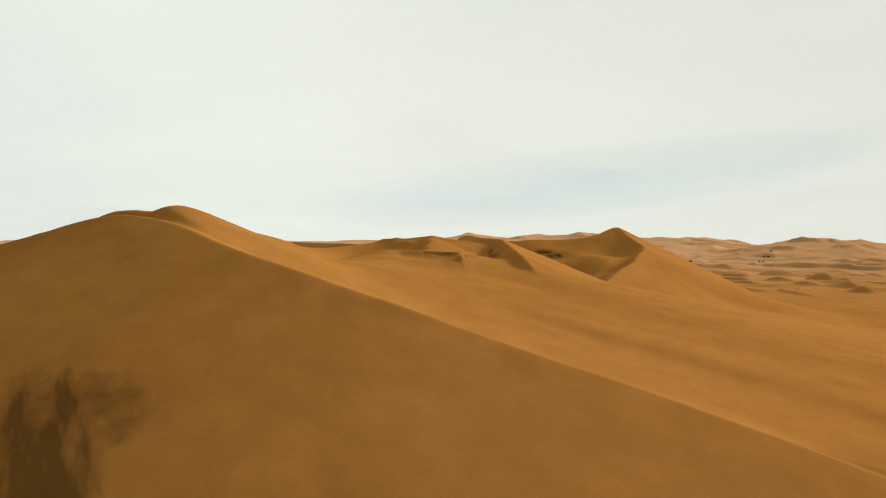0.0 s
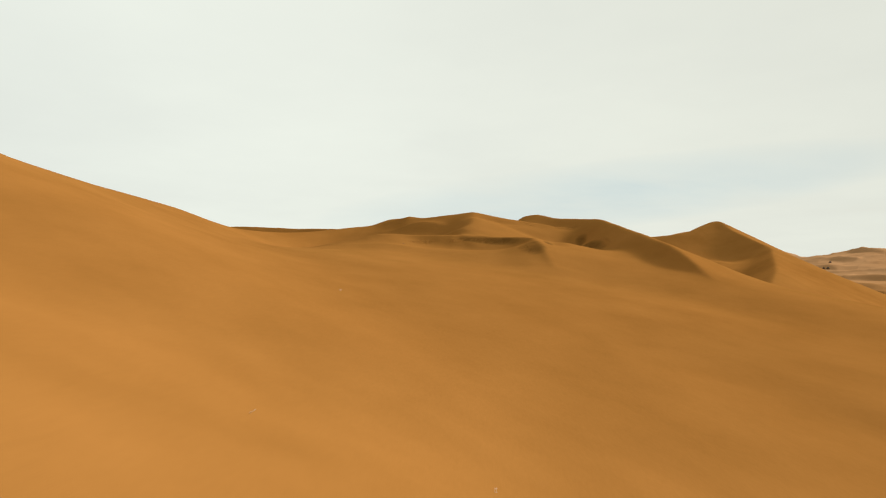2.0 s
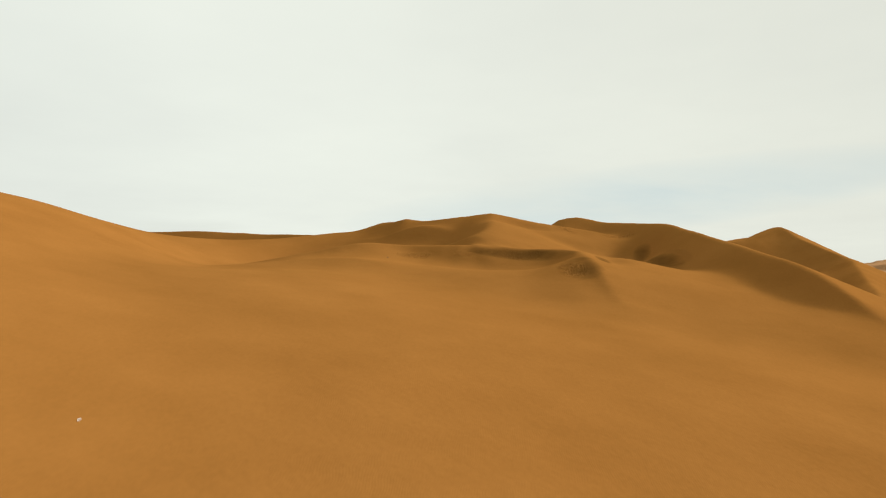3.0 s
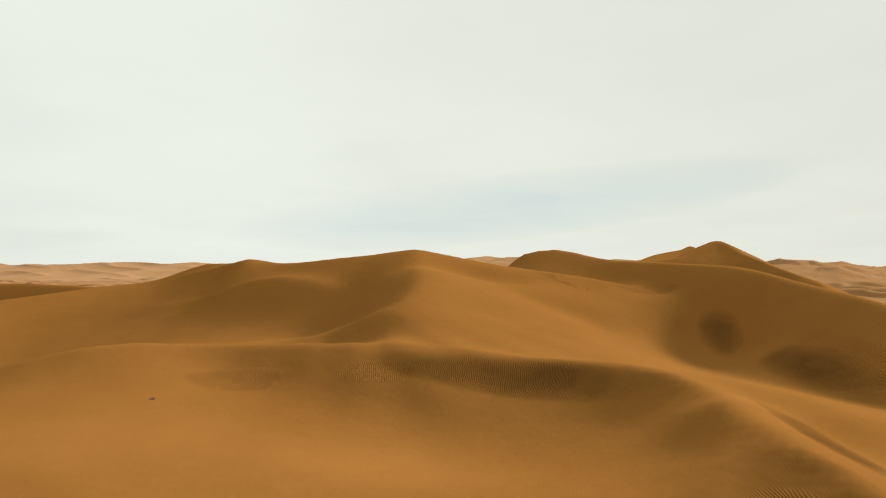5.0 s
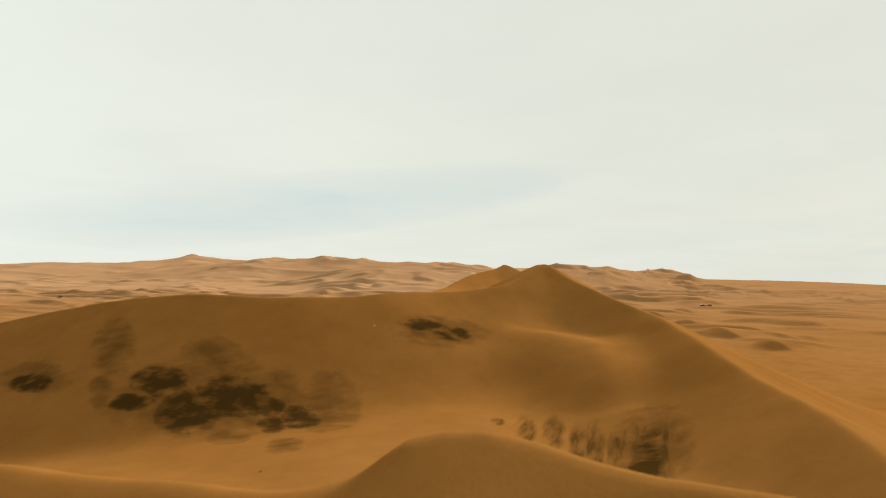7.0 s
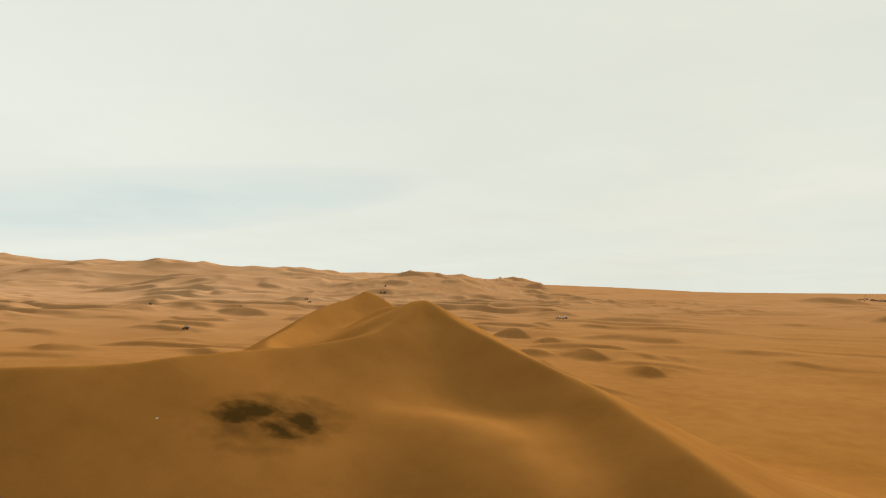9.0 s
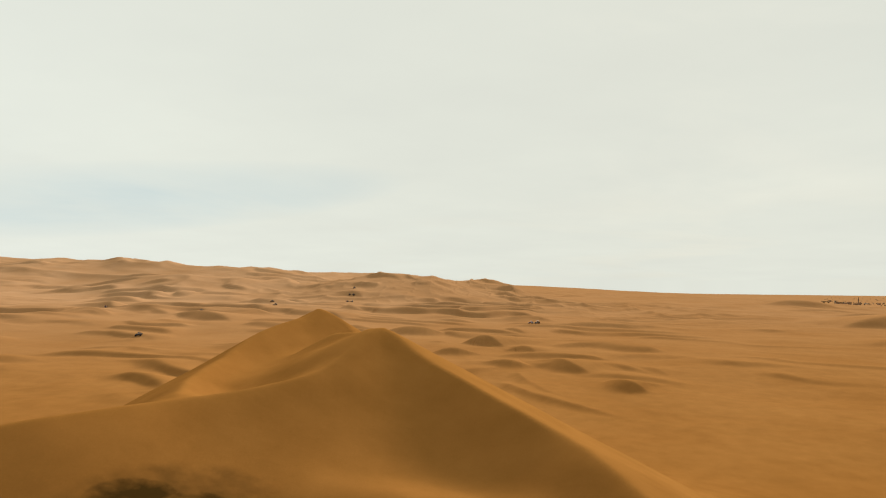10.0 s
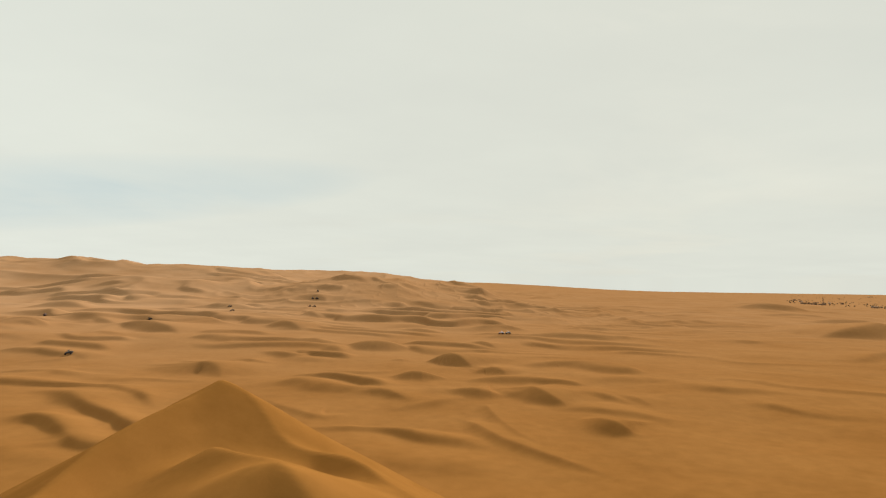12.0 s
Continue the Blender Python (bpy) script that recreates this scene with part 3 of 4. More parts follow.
def land(x, y, with_crests=False):
    """Height of the sand and the dune that it belongs to (0: open ground)."""
    z = plain_height(x, y)
    owner = np.zeros(x.shape, np.int32)
    away = np.hypot(x + 10, y + 30)
    far = away > 350
    z[far] = smooth_max(z[far], hills(x[far], y[far]), 12.0)
    # transverse dunes on the plain
    wx = x + 6 * lattice_noise(x, y, 31, 41)
    wy = y + 6 * lattice_noise(x, y, 31, 43)
    rng = np.random.RandomState(11)
    lane = np.clip((away - 190) / 90, 0, 1) * np.clip((away - 430 + 0.9 * np.maximum(-x - 210, 0)) / 260, 0.06, 1)
    lows = np.zeros(x.shape)
    for _ in range(620):
        ang, rad = rng.uniform(-2.0, 1.25), 150 + 1500 * rng.rand() ** 1.5
        cx, cy = -10 - math.sin(ang) * rad, -30 + math.cos(ang) * rad
        east = cx > 60 + 0.1 * cy
        grow = 0.6 + rad / 900
        w = rng.uniform(7, 20) * grow * (4.0 if east else 1.0)
        ln = rng.uniform(9, 20) * grow * (0.8 if east else 1.0)
        h = rng.uniform(0.6, 2.4) * grow * (0.42 if east else 0.95)
        m = (np.abs(x - cx) < 1.6 * w + ln) & (np.abs(y - cy) < 1.6 * w + ln)
        if m.any():
            lows[m] = np.maximum(lows[m], barchan(wx[m], wy[m], cx, cy, w, ln, h, rng.uniform(-22, 22) * (0.4 if east else 1) + (8 if east else 0), rng.uniform(-0.3, 0.9), 0.36 if east else 0.35))
        else:
            rng.uniform(size=2)
    # winding low crests between them
    warp = 20 * lattice_noise(x, y, 70, 51)
    crest = 1 - np.abs(lattice_noise(x + warp, (y + warp) * 1.7, 46, 52))
    minor = 1 - np.abs(lattice_noise(x - warp, (y + 0.7 * warp) * 1.9, 21, 53))
    where = np.clip(0.55 + 1.3 * lattice_noise(x, y, 150, 54), 0.08, 1)
    z = z + lane * where * (3.4 * crest**4 + 1.7 * minor**4) * np.clip(1.4 - away / 1600, 0.35, 1)
    z = z + lows * lane
    # broken transverse dunes: steep to the south, long backs to the north
    sway = 16 * lattice_noise(x, y, 62, 61) + 7 * lattice_noise(x, y, 24, 62)
    shelter = np.clip((away - 150) / 60, 0, 1) * np.clip((110 + 0.12 * y - x) / 60, 0.14, 1)
    for pitch, rise, seed, first, last in ((27.0, 2.3, 63, 0, 620), (58.0, 4.4, 66, 420, 1500)):
        turn = (y + 0.25 * x + sway * pitch / 27) / pitch
        f = turn - np.floor(turn)
        face, slope = np.clip(f / 0.2, 0, 1), np.clip((f - 0.2) / 0.8, 0, 1)
        shape = np.where(f < 0.2, face * face * (3 - 2 * face), 1 - slope * slope * (3 - 2 * slope))
        spots = np.clip(0.25 + 1.5 * lattice_noise(x + 9 * np.floor(turn), y, 1.5 * pitch, seed), 0, 1)
        ring_in = np.clip((away - first) / 120 + (first == 0), 0, 1) * np.clip((last - away) / 200, 0, 1)
        spots = spots * spots * (3 - 2 * spots)
        z = z + rise * shape * spots * shelter * ring_in
    for k, (cx, cy, w, ln, h, turn) in enumerate(SMALL):
        m = (np.abs(x - cx) < w + 2 * ln + 8) & (np.abs(y - cy) < w + 2 * ln + 8)
        bump = barchan(0.4 * x[m] + 0.6 * wx[m], 0.4 * y[m] + 0.6 * wy[m], cx, cy, w, ln, 0.98 * h, turn, 0.5, 0.46)
        own = owner[m]
        own[bump > 0.25] = 10 + len(LOW_DUNES) + k
        owner[m] = own
        z[m] = np.maximum(z[m], z[m] - lows[m] * lane[m] * 0.6 + bump)
    for k, (pts, left, right, rnd) in enumerate(LOW_DUNES):
        m = cover(x, y, [(pts,)], 70)
        bend = 0.25 if pts[0][1] < 250 else 0.5
        lift = ridge(x[m] + bend * (wx[m] - x[m]), y[m] + bend * (wy[m] - y[m]), pts, left, right, rnd, 3.0)
        own = owner[m]
        own[lift > z[m] + 0.15] = 10 + k
        owner[m] = own
        z[m] = smooth_max(z[m], lift, 1.0)
    # the broad rise under the great dunes, then the dunes one over another
    m = cover(x, y, [RISE], 160)
    zz, xx, yy, oo = z[m], x[m], y[m], owner[m]
    up = ridge(xx, yy, *RISE, 6.0) + 0.5 * lattice_noise(xx, yy, 26, 21)
    up = up - 0.7 * np.maximum(-126 - yy, 0) - (0.30 * np.maximum(xx - 40, 0)) * np.clip((-127.5 + 0.39 * (xx - 54) - yy) / 5, 0, 1)
    oo[up > zz] = 0
    zz = smooth_max(zz, up, 5.0)
    crests = np.full(xx.shape, 99.0)
    for number, group, k in ((1, FRONT, 1.2), (4, LARGE, 2.2), (2, KNOLL, 0.9), (3, MIDDLE, 0.8)):
        for pts, left, right, rnd in group:
            q = np.array(pts)
            reach = (q[:, 2].max() + 6) / min(left, right)
            near = np.nonzero((xx > q[:, 0].min() - reach) & (xx < q[:, 0].max() + reach) & (yy > q[:, 1].min() - reach) & (yy < q[:, 1].max() + reach))[0]
            gap = []
            top = ridge(xx[near], yy[near], pts, left, right, rnd, 1.2, gap)
            if number == 2:
                top = top - 0.5 * np.maximum(-100 - yy[near], 0)
            if number == 1 and pts[0][0] == 6.8:
                top = top - 0.7 * np.maximum(-131.5 - yy[near], 0)
            old = zz[near]
            oo[near[top > old]] = number
            crests[near] = np.where(top > old - 0.25, np.minimum(crests[near], gap[0] + 0.8 * rnd), crests[near])
            zz[near] = smooth_max(old, top, k)
    for (cx, cy), a, c, turn, deep in SCOOPS:
        ca, sa = math.cos(radians(turn)), math.sin(radians(turn))
        u, v = ((xx - cx) * ca + (yy - cy) * sa) / a, ((yy - cy) * ca - (xx - cx) * sa) / c
        zz = zz - deep * np.exp(-(u * u + v * v))
    zz = zz + 0.16 * lattice_noise(xx, yy, 9, 31) + 0.05 * lattice_noise(xx, yy, 3.1, 32)
    z[m], owner[m] = zz, oo
    away = np.full(x.shape, 99.0)
    away[m] = crests
    if with_crests:
        return z, owner, away
    return z, owner


def steps(stops):
    """Coordinates whose spacing glides between the given (place, spacing) stops."""
    places, gaps = zip(*stops)
    out = [places[0]]
    while out[-1] < places[-1]:
        out.append(out[-1] + float(np.interp(out[-1], places, gaps)))
    return np.array(out)


GX = steps([(-4600, 160), (-2600, 26), (-900, 12), (-320, 3.2), (-110, 1.2), (-40, 0.5), (-8, 0.26), (36, 0.26), (70, 0.45), (130, 1.1), (330, 2.6), (1100, 14), (2600, 60), (4600, 160)])
GY = steps([(-4600, 200), (-900, 60), (-300, 5), (-190, 0.8), (-140, 0.32), (-50, 0.26), (-30, 0.4), (50, 0.55), (130, 0.9), (480, 2.2), (1000, 5), (2900, 22), (4600, 160)])
XX, YY = np.meshgrid(GX, GY)
ZZ, OWNER, AWAY = [a.reshape(XX.shape) for a in land(XX.ravel(), YY.ravel(), True)]


def soften(z, passes):
    """Wind-smoothed sand: a blur along both ways of the grid."""
    for _ in range(passes):
        z = np.pad(z, 1, mode="edge")
        z = 0.25 * z[:-2, 1:-1] + 0.5 * z[1:-1, 1:-1] + 0.25 * z[2:, 1:-1]
        z = np.pad(z, 1, mode="edge")
        z = 0.25 * z[1:-1, :-2] + 0.5 * z[1:-1, 1:-1] + 0.25 * z[1:-1, 2:]
    return z


# crests stay keen; slopes and hollows between them are smooth
INNER = (XX > -150) & (XX < 110) & (YY > -210) & (YY < 130)
SOFT_1, SOFT_2 = soften(ZZ, 4), soften(ZZ, 36)
W1 = np.clip((AWAY - 0.3) / 1.5, 0, 1)
W2 = soften(np.clip((AWAY - 2.0) / 7.0, 0, 1) * INNER, 24)
ZZ = ZZ + (SOFT_1 - ZZ) * np.where(INNER, W1, np.where(XX > 50, 0.75, 0.4))
ZZ = ZZ + (SOFT_2 - ZZ) * W2 * W2 * (3 - 2 * W2)
SLOPE_Y, SLOPE_X = np.gradient(ZZ, GY, GX)
NORMALS = np.stack([-SLOPE_X, -SLOPE_Y, np.ones_like(ZZ)], -1)
NORMALS /= np.linalg.norm(NORMALS, axis=-1, keepdims=True)


def height(x, y):
    """Height of the built sheet at a place."""
    i = min(max(int(np.searchsorted(GX, x)) - 1, 0), len(GX) - 2)
    j = min(max(int(np.searchsorted(GY, y)) - 1, 0), len(GY) - 2)
    u, v = (x - GX[i]) / (GX[i + 1] - GX[i]), (y - GY[j]) / (GY[j + 1] - GY[j])
    return float((ZZ[j, i] * (1 - u) + ZZ[j, i + 1] * u) * (1 - v) + (ZZ[j + 1, i] * (1 - u) + ZZ[j + 1, i + 1] * u) * v)


def sheet(name, keep):
    """The faces of the land marked in keep, as one mesh object."""
    nx = len(GX)
    jj, ii = np.nonzero(keep)
    quads = np.stack([jj * nx + ii, jj * nx + ii + 1, (jj + 1) * nx + ii + 1, (jj + 1) * nx + ii], 1)
    used, index = np.unique(quads, return_inverse=True)
    index = index.reshape(-1)
    co = np.stack([XX.ravel()[used], YY.ravel()[used], ZZ.ravel()[used]], 1).astype(np.float32)
    me = bpy.data.meshes.new(name)
    me.vertices.add(len(used))
    me.vertices.foreach_set("co", co.ravel())
    me.loops.add(len(index))
    me.loops.foreach_set("vertex_index", index.astype(np.int32))
    me.polygons.add(len(quads))
    me.polygons.foreach_set("loop_start", np.arange(0, len(index), 4, dtype=np.int32))
    me.update(calc_edges=True)
    me.polygons.foreach_set("use_smooth", np.ones(len(quads), dtype=bool))
    me.materials.append(SAND)
    me.normals_split_custom_set_from_vertices(NORMALS.reshape(-1, 3)[used].tolist())
    me.update()
    return new(name, me)


FACE_OWNER = OWNER[:-1, :-1].copy()


def pieces(mask):
    """The connected stretches of a mask, largest first, as lists of cells."""
    free, found = mask.copy(), []
    for j0, i0 in zip(*np.nonzero(mask)):
        if not free[j0, i0]:
            continue
        free[j0, i0] = False
        stack, piece = [(int(j0), int(i0))], []
        while stack:
            j, i = stack.pop()
            piece.append((j, i))
            for b, a in ((j - 1, i), (j + 1, i), (j, i - 1), (j, i + 1)):
                if 0 <= b < free.shape[0] and 0 <= a < free.shape[1] and free[b, a]:
                    free[b, a] = False
                    stack.append((b, a))
        found.append(np.array(piece))
    return sorted(found, key=len, reverse=True)


def one_piece(number):
    """Leaves only the largest connected stretch of a dune to it; scraps go to the open ground."""
    for piece in pieces(FACE_OWNER == number)[1:]:
        FACE_OWNER[piece[:, 0], piece[:, 1]] = 0


for number in (1, 2, 3, 4, *range(10, 10 + len(LOW_DUNES) + len(SMALL))):
    one_piece(number)
LEE = (soften(SLOPE_Y, 30) + 0.5 * soften(SLOPE_X, 30) > 0.12)[:-1, :-1]
tagged(sheet("ground", FACE_OWNER == 0), "rolling orange desert sand reaching to the horizon", "ground", kind="structure")
for number, label in (
    (1, "tall golden sand dune with a long straight shaded slip face"),
    (2, "low curved sand ridge with wind ripples under its crest"),
    (3, "sharp-crested sand dune with smooth winding ridges"),
    (4, "largest orange sand dune, peaked, with dark-stained hollow slopes"),
):
    dune = tagged(new("sand_dune"), label, "dune", "great dunes")
    own = FACE_OWNER == number
    lee = own & LEE
    for piece in pieces(lee):
        if len(piece) < 900:
            lee[piece[:, 0], piece[:, 1]] = False
    wind = own & ~lee
    for piece in pieces(wind):
        if len(piece) < 900 and lee.any():
            lee[piece[:, 0], piece[:, 1]] = True
            wind[piece[:, 0], piece[:, 1]] = False
    for name, side in (("slip_face", lee), ("windward_slope", wind)):
        for piece in pieces(side):
            keep = np.zeros(own.shape, bool)
            keep[piece[:, 0], piece[:, 1]] = True
            sheet(name, keep).parent = dune
for k in range(len(LOW_DUNES) + len(SMALL)):
    if (FACE_OWNER == 10 + k).any():
        tagged(sheet("crescent_dune", FACE_OWNER == 10 + k), "small crescent-shaped sand dune on the open desert plain", "dune", "crescent dunes")


# ---- things on the sand ----
def plain_paint(name, colour, rough=0.5, metal=0.0, spread=0.12, size=6.0):
    """A paint, plastic or rubber with dust and wear at two scales."""
    m, t, b = blank(name)
    geo = t.nodes.new("ShaderNodeTexCoord")
    n1 = node(t, "ShaderNodeTexNoise", Scale=size, Detail=5.0, Roughness=0.65)
    link(t, geo.outputs["Object"], n1.inputs["Vector"])
    lo = tuple(c * (1 - spread) for c in colour)
    hi = tuple(min(1.0, c * (1 + spread)) for c in colour)
    col = ramp(t, n1.outputs[0], [(0.3, lo), (0.7, hi)])
    n2 = node(t, "ShaderNodeTexNoise", Scale=size * 0.3, Detail=3.0)
    link(t, geo.outputs["Object"], n2.inputs["Vector"])
    dust = ramp(t, n2.outputs[0], [(0.5, (0, 0, 0)), (0.8, (0.5, 0.5, 0.5))])
    col = mix_colour(t, dust, col, (0.30, 0.17, 0.07))
    link(t, col, b.inputs["Base Color"])
    b.inputs["Roughness"].default_value, b.inputs["Metallic"].default_value = rough, metal
    return m


BLACK = plain_paint("black_steel", (0.015, 0.014, 0.014), 0.65)
RED = plain_paint("red_body_paint", (0.16, 0.015, 0.012), 0.6)
NAVY = plain_paint("dark_blue_body_paint", (0.012, 0.018, 0.05), 0.6)
RUBBER = plain_paint("tyre_rubber", (0.012, 0.012, 0.012), 0.85)
RIM = plain_paint("grey_rim", (0.03, 0.03, 0.03), 0.6, 0.3)
VINYL = plain_paint("seat_vinyl", (0.02, 0.018, 0.017), 0.6)
PLASTER = plain_paint("pale_plaster", (0.60, 0.50, 0.40), 0.9, 0.0, 0.15, 0.6)
MUD = plain_paint("mud_brick", (0.34, 0.22, 0.13), 0.95, 0.0, 0.2, 0.6)
DARK = plain_paint("dark_opening", (0.02, 0.018, 0.016), 0.8)
LEAF = plain_paint("dusty_leaves", (0.085, 0.075, 0.04), 0.8, 0.0, 0.3, 0.8)
BARK = plain_paint("dry_bark", (0.09, 0.06, 0.035), 0.95)
PAPER = plain_paint("bleached_scrap", (0.72, 0.68, 0.60), 0.8)
STONE = plain_paint("brown_stone", (0.055, 0.036, 0.022), 0.9, 0.0, 0.25, 12.0)


def part(name, bm, material, parent, label=""):
    """Links a bmesh as one mesh object under a thing or a part."""
    me = bpy.data.meshes.new(name)
    bm.normal_update()
    bm.to_mesh(me)
    bm.free()
    me.materials.append(material)
    ob = new(name, me)
    ob.parent = parent
    if label:
        ob["label"] = label
    return ob


def box(bm, lo, hi, bevel=0.0):
    """A box between two corners, with bevelled edges where asked."""
    r = bmesh.ops.create_cube(bm, size=1.0)
    vs = r["verts"]
    for v in vs:
        v.co = Vector([lo[k] + (v.co[k] + 0.5) * (hi[k] - lo[k]) for k in range(3)])
    if bevel:
        es = list({e for v in vs for e in v.link_edges})
        bmesh.ops.bevel(bm, geom=es, offset=bevel, segments=2, affect="EDGES", profile=0.5)
    return bm


def tube(bm, a, b, r, sides=8):
    a, b = Vector(a), Vector(b)
    way = b - a
    m = Matrix.Translation((a + b) / 2) @ way.to_track_quat("Z", "Y").to_matrix().to_4x4()
    bmesh.ops.create_cone(bm, cap_ends=True, segments=sides, radius1=r, radius2=r, depth=way.length, matrix=m)
    return bm


def ring(bm, centre, outer, inner, width, sides=20):
    """A wheel's ring with rounded shoulders, its axle along x."""
    prof = [(inner, -0.42), (outer * 0.86, -0.5), (outer, -0.30), (outer, 0.30), (outer * 0.86, 0.5), (inner, 0.42)]
    rows = []
    for k in range(sides):
        a = 2 * math.pi * k / sides
        rows.append([bm.verts.new((centre[0] + w * width, centre[1] + math.cos(a) * r, centre[2] + math.sin(a) * r)) for r, w in prof])
    for k in range(sides):
        p, q = rows[k], rows[(k + 1) % sides]
        for j in range(len(prof)):
            i = (j + 1) % len(prof)
            bm.faces.new((p[j], q[j], q[i], p[i]))
    bmesh.ops.recalc_face_normals(bm, faces=bm.faces)
    return bm


def make_buggy(label, paint):
    """An open dune buggy, nose along +y: cage, tub, seats, engine and four wheels."""
    base = tagged(new("dune_buggy"), label, "vehicle", "dune buggies")
    tub = bmesh.new()
    box(tub, (-0.62, -1.15, 0.42), (0.62, 0.95, 0.80), 0.06)
    body = part("body", tub, paint, base)
    nose = bmesh.new()
    box(nose, (-0.48, 0.90, 0.46), (0.48, 1.62, 0.78), 0.05)
    for v in nose.verts:
        if v.co.y > 1.3:
            v.co.z -= 0.12
            v.co.x *= 0.72
    part("nose", nose, paint, base)
    cage = bmesh.new()
    for sx in (-1, 1):
        for a, b in (((0.60, 0.80, 0.78), (0.56, 0.25, 1.62)), ((0.56, 0.25, 1.62), (0.56, -0.75, 1.66)), ((0.56, -0.75, 1.66), (0.60, -1.35, 0.80)), ((0.60, -0.35, 0.78), (0.56, -0.30, 1.64)), ((0.60, -1.35, 0.80), (0.50, -1.60, 0.60))):
            tube(cage, (sx * a[0], a[1], a[2]), (sx * b[0], b[1], b[2]), 0.032)
    for y, z in ((0.25, 1.62), (-0.75, 1.66), (-0.30, 1.64), (-1.35, 0.80)):
        tube(cage, (-0.58, y, z), (0.58, y, z), 0.030)
    part("roll_cage", cage, BLACK, base, "black tubular steel cage")
    roof = bmesh.new()
    box(roof, (-0.54, -0.74, 1.67), (0.54, 0.24, 1.70), 0.012)
    part("roof", roof, paint, base)
    for sx in (-0.30, 0.30):
        for y in (0.10, -0.72):
            seat = bmesh.new()
            box(seat, (sx - 0.23, y - 0.22, 0.80), (sx + 0.23, y + 0.22, 0.92), 0.04)
            box(seat, (sx - 0.22, y - 0.34, 0.86), (sx + 0.22, y - 0.22, 1.38), 0.04)
            part("seat", seat, VINYL, base, "black vinyl bucket seat")
    eng = bmesh.new()
    box(eng, (-0.38, -1.62, 0.50), (0.38, -1.15, 0.95), 0.05)
    tube(eng, (-0.2, -1.62, 0.62), (-0.2, -1.86, 0.66), 0.05)
    part("engine", eng, BLACK, base)
    bumper = bmesh.new()
    tube(bumper, (-0.45, 1.72, 0.52), (0.45, 1.72, 0.52), 0.035)
    tube(bumper, (-0.25, 1.55, 0.52), (-0.25, 1.72, 0.52), 0.03)
    tube(bumper, (0.25, 1.55, 0.52), (0.25, 1.72, 0.52), 0.03)
    part("bumper", bumper, BLACK, base)
    for sx in (-0.30, 0.30):
        lamp = bmesh.new()
        tube(lamp, (sx, 1.60, 0.66), (sx, 1.68, 0.66), 0.085, 14)
        part("headlight", lamp, RIM, base, "round glass headlight")
    for sx, y, r, w in ((-0.86, 1.18, 0.36, 0.24), (0.86, 1.18, 0.36, 0.24), (-0.88, -1.22, 0.42, 0.34), (0.88, -1.22, 0.42, 0.34)):
        wheel = part("wheel", tube(bmesh.new(), (sx - 0.08, y, r), (sx + 0.08, y, r), 0.08), BLACK, base)
        part("tyre", ring(bmesh.new(), (sx, y, r), r, r * 0.55, w), RUBBER, wheel, "black knobbly tyre")
        part("rim", ring(bmesh.new(), (sx, y, r), r * 0.56, r * 0.18, w * 0.7), RIM, wheel, "grey steel rim")
        axle = bmesh.new()
        tube(axle, (sx * 0.9, y, r), (sx * 0.30, y, 0.55), 0.035)
        part("suspension_arm", axle, BLACK, base)
    return base


def stand(x, y, turn=0.0):
    """A pose on the sand at x, y, tilted with the slope."""
    e = 1.2
    n = Vector((height(x - e, y) - height(x + e, y), height(x, y - e) - height(x, y + e), 2 * e)).normalized()
    tilt = Vector((0, 0, 1)).rotation_difference(n).to_matrix().to_4x4()
    return Matrix.Translation((x, y, height(x, y) - 0.03)) @ tilt @ pose(0, 0, 0, 0, 0, turn)


def place_buggies():
    first = make_buggy("black dune buggy with an open roll cage parked on sand", BLACK)
    other = make_buggy("dark red dune buggy with an open roll cage on sand", RED)
    third = make_buggy("dark blue dune buggy with an open roll cage on sand", NAVY)
    first.matrix_basis = stand(-165.6, 305, 95)
    other.matrix_basis = stand(38.2, 449.8, 70)
    third.matrix_basis = stand(-183.7, 598.1, 110)
    for src, x, y, turn in (
        (first, 42.6, 450.4, 100), (first, -203.6, 476.9, 60), (other, -276, 476.4, 20), (first, -196.8, 633.4, 85), (first, -125.6, 667.9, 90),
        (other, -130.2, 668.5, 70), (first, -130.4, 708, 40), (third, -134.8, 709, 15), (first, -136.5, 746.6, 0), (first, -471, 381, 80),
    ):
        copy_thing(src, stand(x, y, turn))


place_buggies()


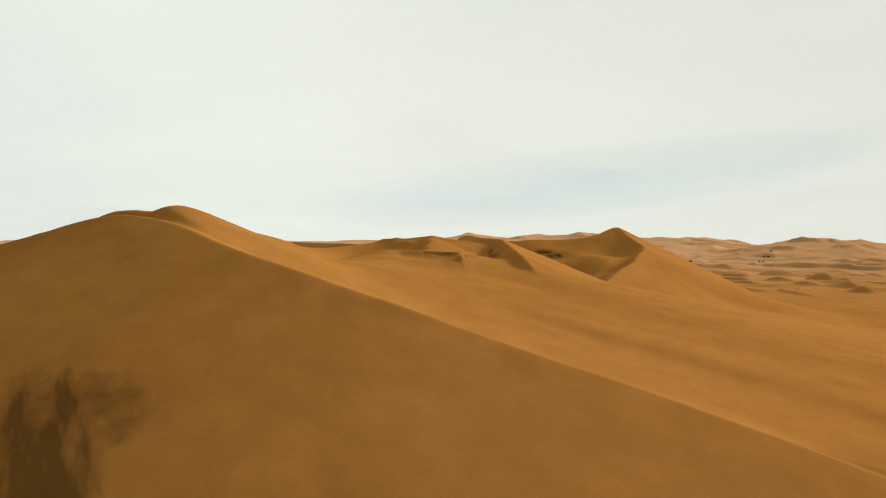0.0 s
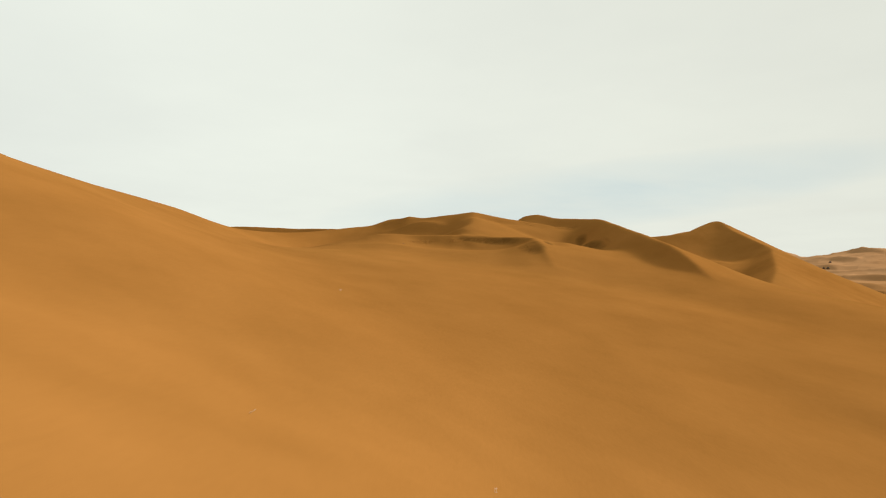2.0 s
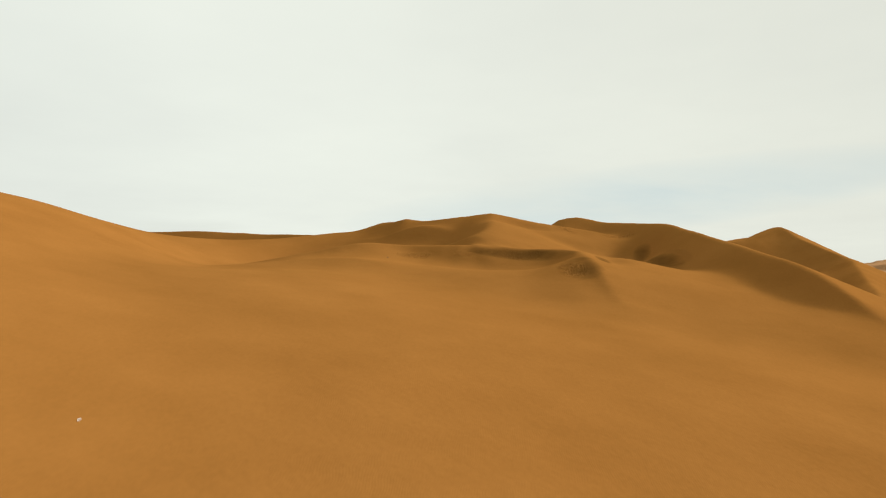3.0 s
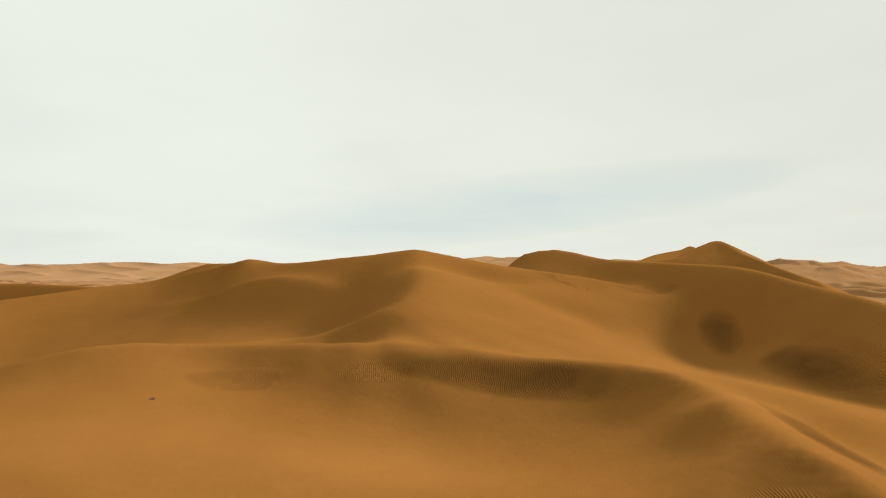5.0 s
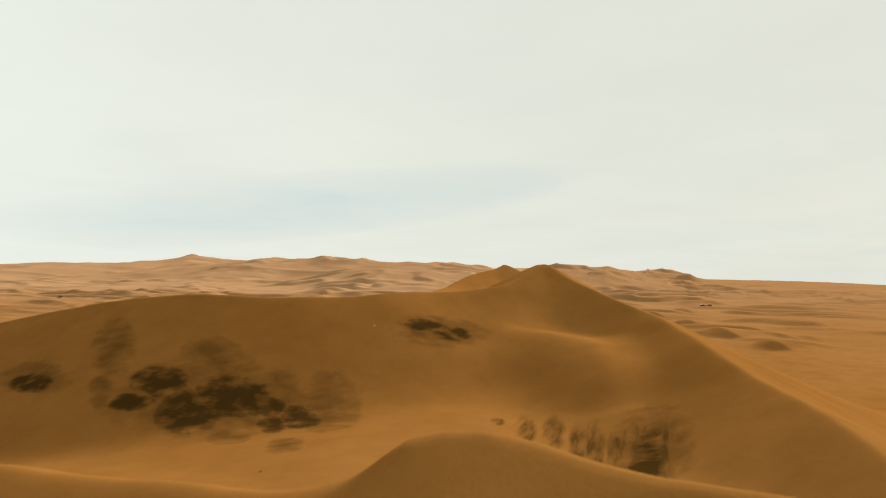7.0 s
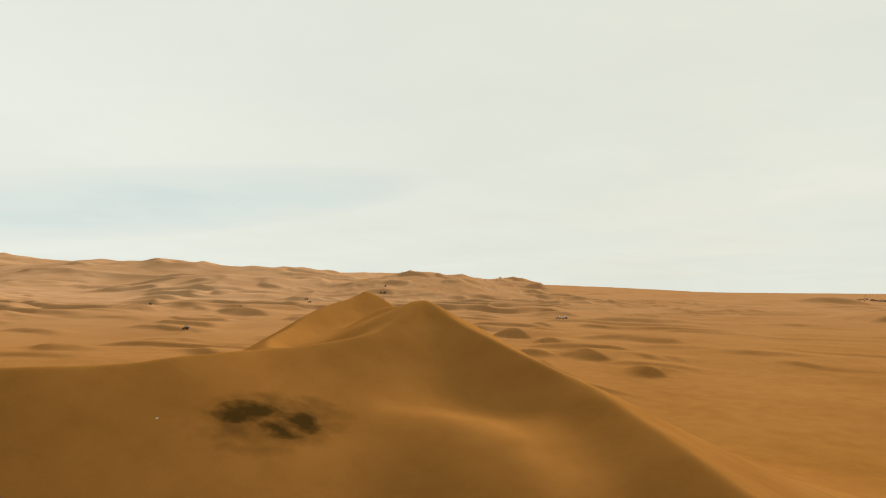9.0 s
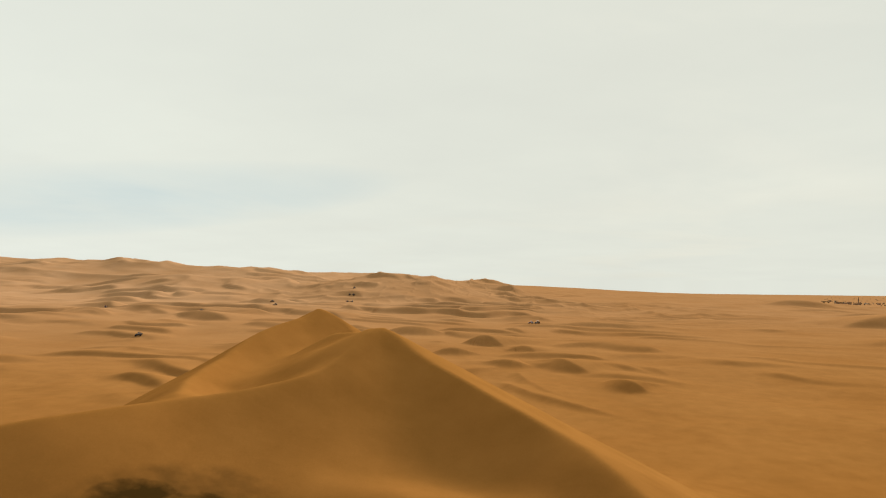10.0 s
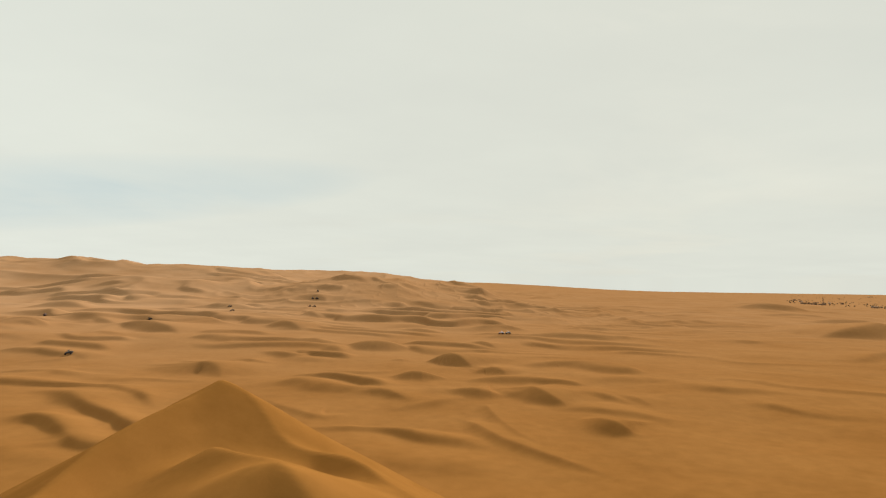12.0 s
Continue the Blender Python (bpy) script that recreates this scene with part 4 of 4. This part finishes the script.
def make_house(wide, deep, high, wall_mat, label):
    """A flat-roofed desert house with a parapet, a door and windows."""
    base = tagged(new("house"), label, "house", "houses of the far settlement")
    w = bmesh.new()
    box(w, (-wide / 2, -deep / 2, -1.0), (wide / 2, deep / 2, high), 0.06)
    wall = part("wall", w, wall_mat, base)
    r = bmesh.new()
    for lo, hi in (((-wide / 2 - 0.1, -deep / 2 - 0.1), (wide / 2 + 0.1, -deep / 2 + 0.2)), ((-wide / 2 - 0.1, deep / 2 - 0.2), (wide / 2 + 0.1, deep / 2 + 0.1)), ((-wide / 2 - 0.1, -deep / 2 + 0.2), (-wide / 2 + 0.2, deep / 2 - 0.2)), ((wide / 2 - 0.2, -deep / 2 + 0.2), (wide / 2 + 0.1, deep / 2 - 0.2))):
        box(r, (*lo, high + 0.003), (*hi, high + 0.45))
    part("parapet", r, wall_mat, base)
    d = bmesh.new()
    box(d, (-0.5, -deep / 2 - 0.06, 0.0), (0.5, -deep / 2 + 0.02, 2.1))
    part("door", d, DARK, base)
    for x in (-wide * 0.3, wide * 0.3):
        q = bmesh.new()
        box(q, (x - 0.5, -deep / 2 - 0.05, 1.0), (x + 0.5, -deep / 2 + 0.02, 2.0))
        part("window", q, DARK, base)
    return base


def make_tree(seed, tall):
    """A small dusty tree: tapered trunk, limbs, and a crown of many leaf cards in clumps."""
    rng = random.Random(seed)
    base = tagged(new("tree"), "small dusty desert tree with a dark sparse crown", "tree", "trees of the far settlement")
    t = bmesh.new()
    bmesh.ops.create_cone(t, cap_ends=True, segments=7, radius1=0.16, radius2=0.08, depth=tall * 0.5, matrix=Matrix.Translation((0, 0, tall * 0.22)))
    tips = []
    for k in range(7):
        a, up = rng.uniform(0, 6.28), rng.uniform(0.45, 0.95)
        tip = (math.cos(a) * tall * 0.35 * rng.uniform(0.4, 1), math.sin(a) * tall * 0.35 * rng.uniform(0.4, 1), tall * up)
        tube(t, (0, 0, tall * 0.42), tip, 0.04, 5)
        tips.append(tip)
    part("trunk", t, BARK, base)
    c = bmesh.new()
    for tip in tips:
        for _ in range(45):
            p = Vector(tip) + Vector((rng.gauss(0, 1), rng.gauss(0, 1), rng.gauss(0, 0.7))) * tall * 0.12
            q = Euler((rng.uniform(0, 6.28), rng.uniform(0, 6.28), 0)).to_matrix()
            size = rng.uniform(0.12, 0.3)
            c.faces.new([c.verts.new(p + q @ Vector(v) * size) for v in ((-1, -0.5, 0), (0.2, -0.7, 0.1), (1, 0.3, 0), (-0.3, 0.8, -0.1))])
    part("crown", c, LEAF, base)
    return base


def place_settlement():
    """The low houses and trees at the edge of the desert, far to the north-east."""
    rng = random.Random(5)
    houses = [make_house(11, 7, 3.0, PLASTER, "low pale flat-roofed house far across the desert"), make_house(12, 8, 3.2, MUD, "brown mud-brick house far across the desert"), make_house(8, 7, 5.6, MUD, "two-storey mud-brick house far across the desert")]
    trees = [make_tree(k, 2.6 + 0.7 * k) for k in range(3)]

    def spot(k):
        az, far = radians(rng.uniform(26.4, 35.5)), 1 / rng.uniform(1 / 4600, 1 / 1900)
        return math.sin(az) * far, math.cos(az) * far

    for k in range(22):
        x, y = spot(k)
        m = Matrix.Translation((x, y, height(x, y))) @ pose(0, 0, 0, 0, 0, rng.choice((0, 0, 90)) + rng.uniform(-12, 12))
        if k < 3:
            houses[k].matrix_basis = m
        else:
            copy_thing(houses[k % 3], m)
    for k in range(190):
        x, y = spot(k)
        m = Matrix.Translation((x, y, height(x, y) - 0.1)) @ pose(0, 0, 0, 0, 0, rng.uniform(0, 360))
        if k < 3:
            trees[k].matrix_basis = m
        else:
            copy_thing(trees[k % 3], m)
    tower = tagged(new("lattice_mast"), "tall thin steel lattice mast beyond the houses", "mast")
    h = 20.0
    for sx in (-1, 1):
        for sy in (-1, 1):
            leg = bmesh.new()
            tube(leg, (sx * 1.5, sy * 1.5, -0.5), (sx * 0.45, sy * 0.45, h), 0.16, 6)
            part("leg", leg, BLACK, tower)
    for k in range(6):
        z0, z1 = h * k / 6, h * (k + 1) / 6
        r0, r1 = 1.5 - 1.05 * k / 6, 1.5 - 1.05 * (k + 1) / 6
        for sx, sy, ex, ey in ((-1, -1, 1, -1), (1, -1, 1, 1), (1, 1, -1, 1), (-1, 1, -1, -1)):
            brace = bmesh.new()
            tube(brace, (sx * r0, sy * r0, z0), (ex * r1, ey * r1, z1), 0.07, 5)
            part("brace", brace, BLACK, tower)
    top = bmesh.new()
    tube(top, (0, 0, h - 0.5), (0, 0, h + 4), 0.12, 6)
    part("antenna", top, BLACK, tower)
    tower.matrix_basis = Matrix.Translation((1120, 2032, height(1120, 2032)))


place_settlement()


def make_stone(seed, size):
    """A rough pebble, half sunk in the sand."""
    bm = bmesh.new()
    bmesh.ops.create_icosphere(bm, subdivisions=2, radius=size)
    rng = random.Random(seed)
    off = Vector((rng.random() * 9, rng.random() * 9, 0))
    for v in bm.verts:
        v.co *= 1 + 0.45 * noise.noise(v.co * (1.6 / size) + off)
        v.co.z *= 0.6
    return bm


def make_scrap(seed, size):
    """A crumpled, sun-bleached scrap with curled edges and some thickness."""
    rng = random.Random(seed)
    bm = bmesh.new()
    bmesh.ops.create_grid(bm, x_segments=7, y_segments=5, size=size)
    off = Vector((rng.random() * 9, rng.random() * 9, 0))
    for v in bm.verts:
        v.co.y *= 0.55
        v.co.z = size * (0.45 * abs(noise.noise(v.co * (1.5 / size) + off)) + 0.35 * (v.co.x / size) ** 2)
    bmesh.ops.solidify(bm, geom=list(bm.faces), thickness=0.004)
    return bm


def scatter():
    for k, (x, y, size) in enumerate(((5.5, -84.4, 0.065), (45.4, -120.0, 0.05), (-23.1, -24.5, 0.10))):
        ob = tagged(part("stone", make_stone(k, size), STONE, None), "small dark brown stone lying on smooth sand", "stone", "loose stones")
        ob.matrix_basis = stand(x, y, 40 * k) @ Matrix.Translation((0, 0, size * 0.35))
    for k, (x, y, size) in enumerate(((28.2, -111.3, 0.035), (44.7, -121.0, 0.03), (42.2, -125.1, 0.03), (-28.9, 12.5, 0.09))):
        ob = tagged(part("litter_scrap", make_scrap(k, size), PAPER, None), "small bleached scrap of litter lying on sand", "litter", "scraps of litter")
        ob.matrix_basis = stand(x, y, 70 * k) @ Matrix.Translation((0, 0, 0.035))


scatter()
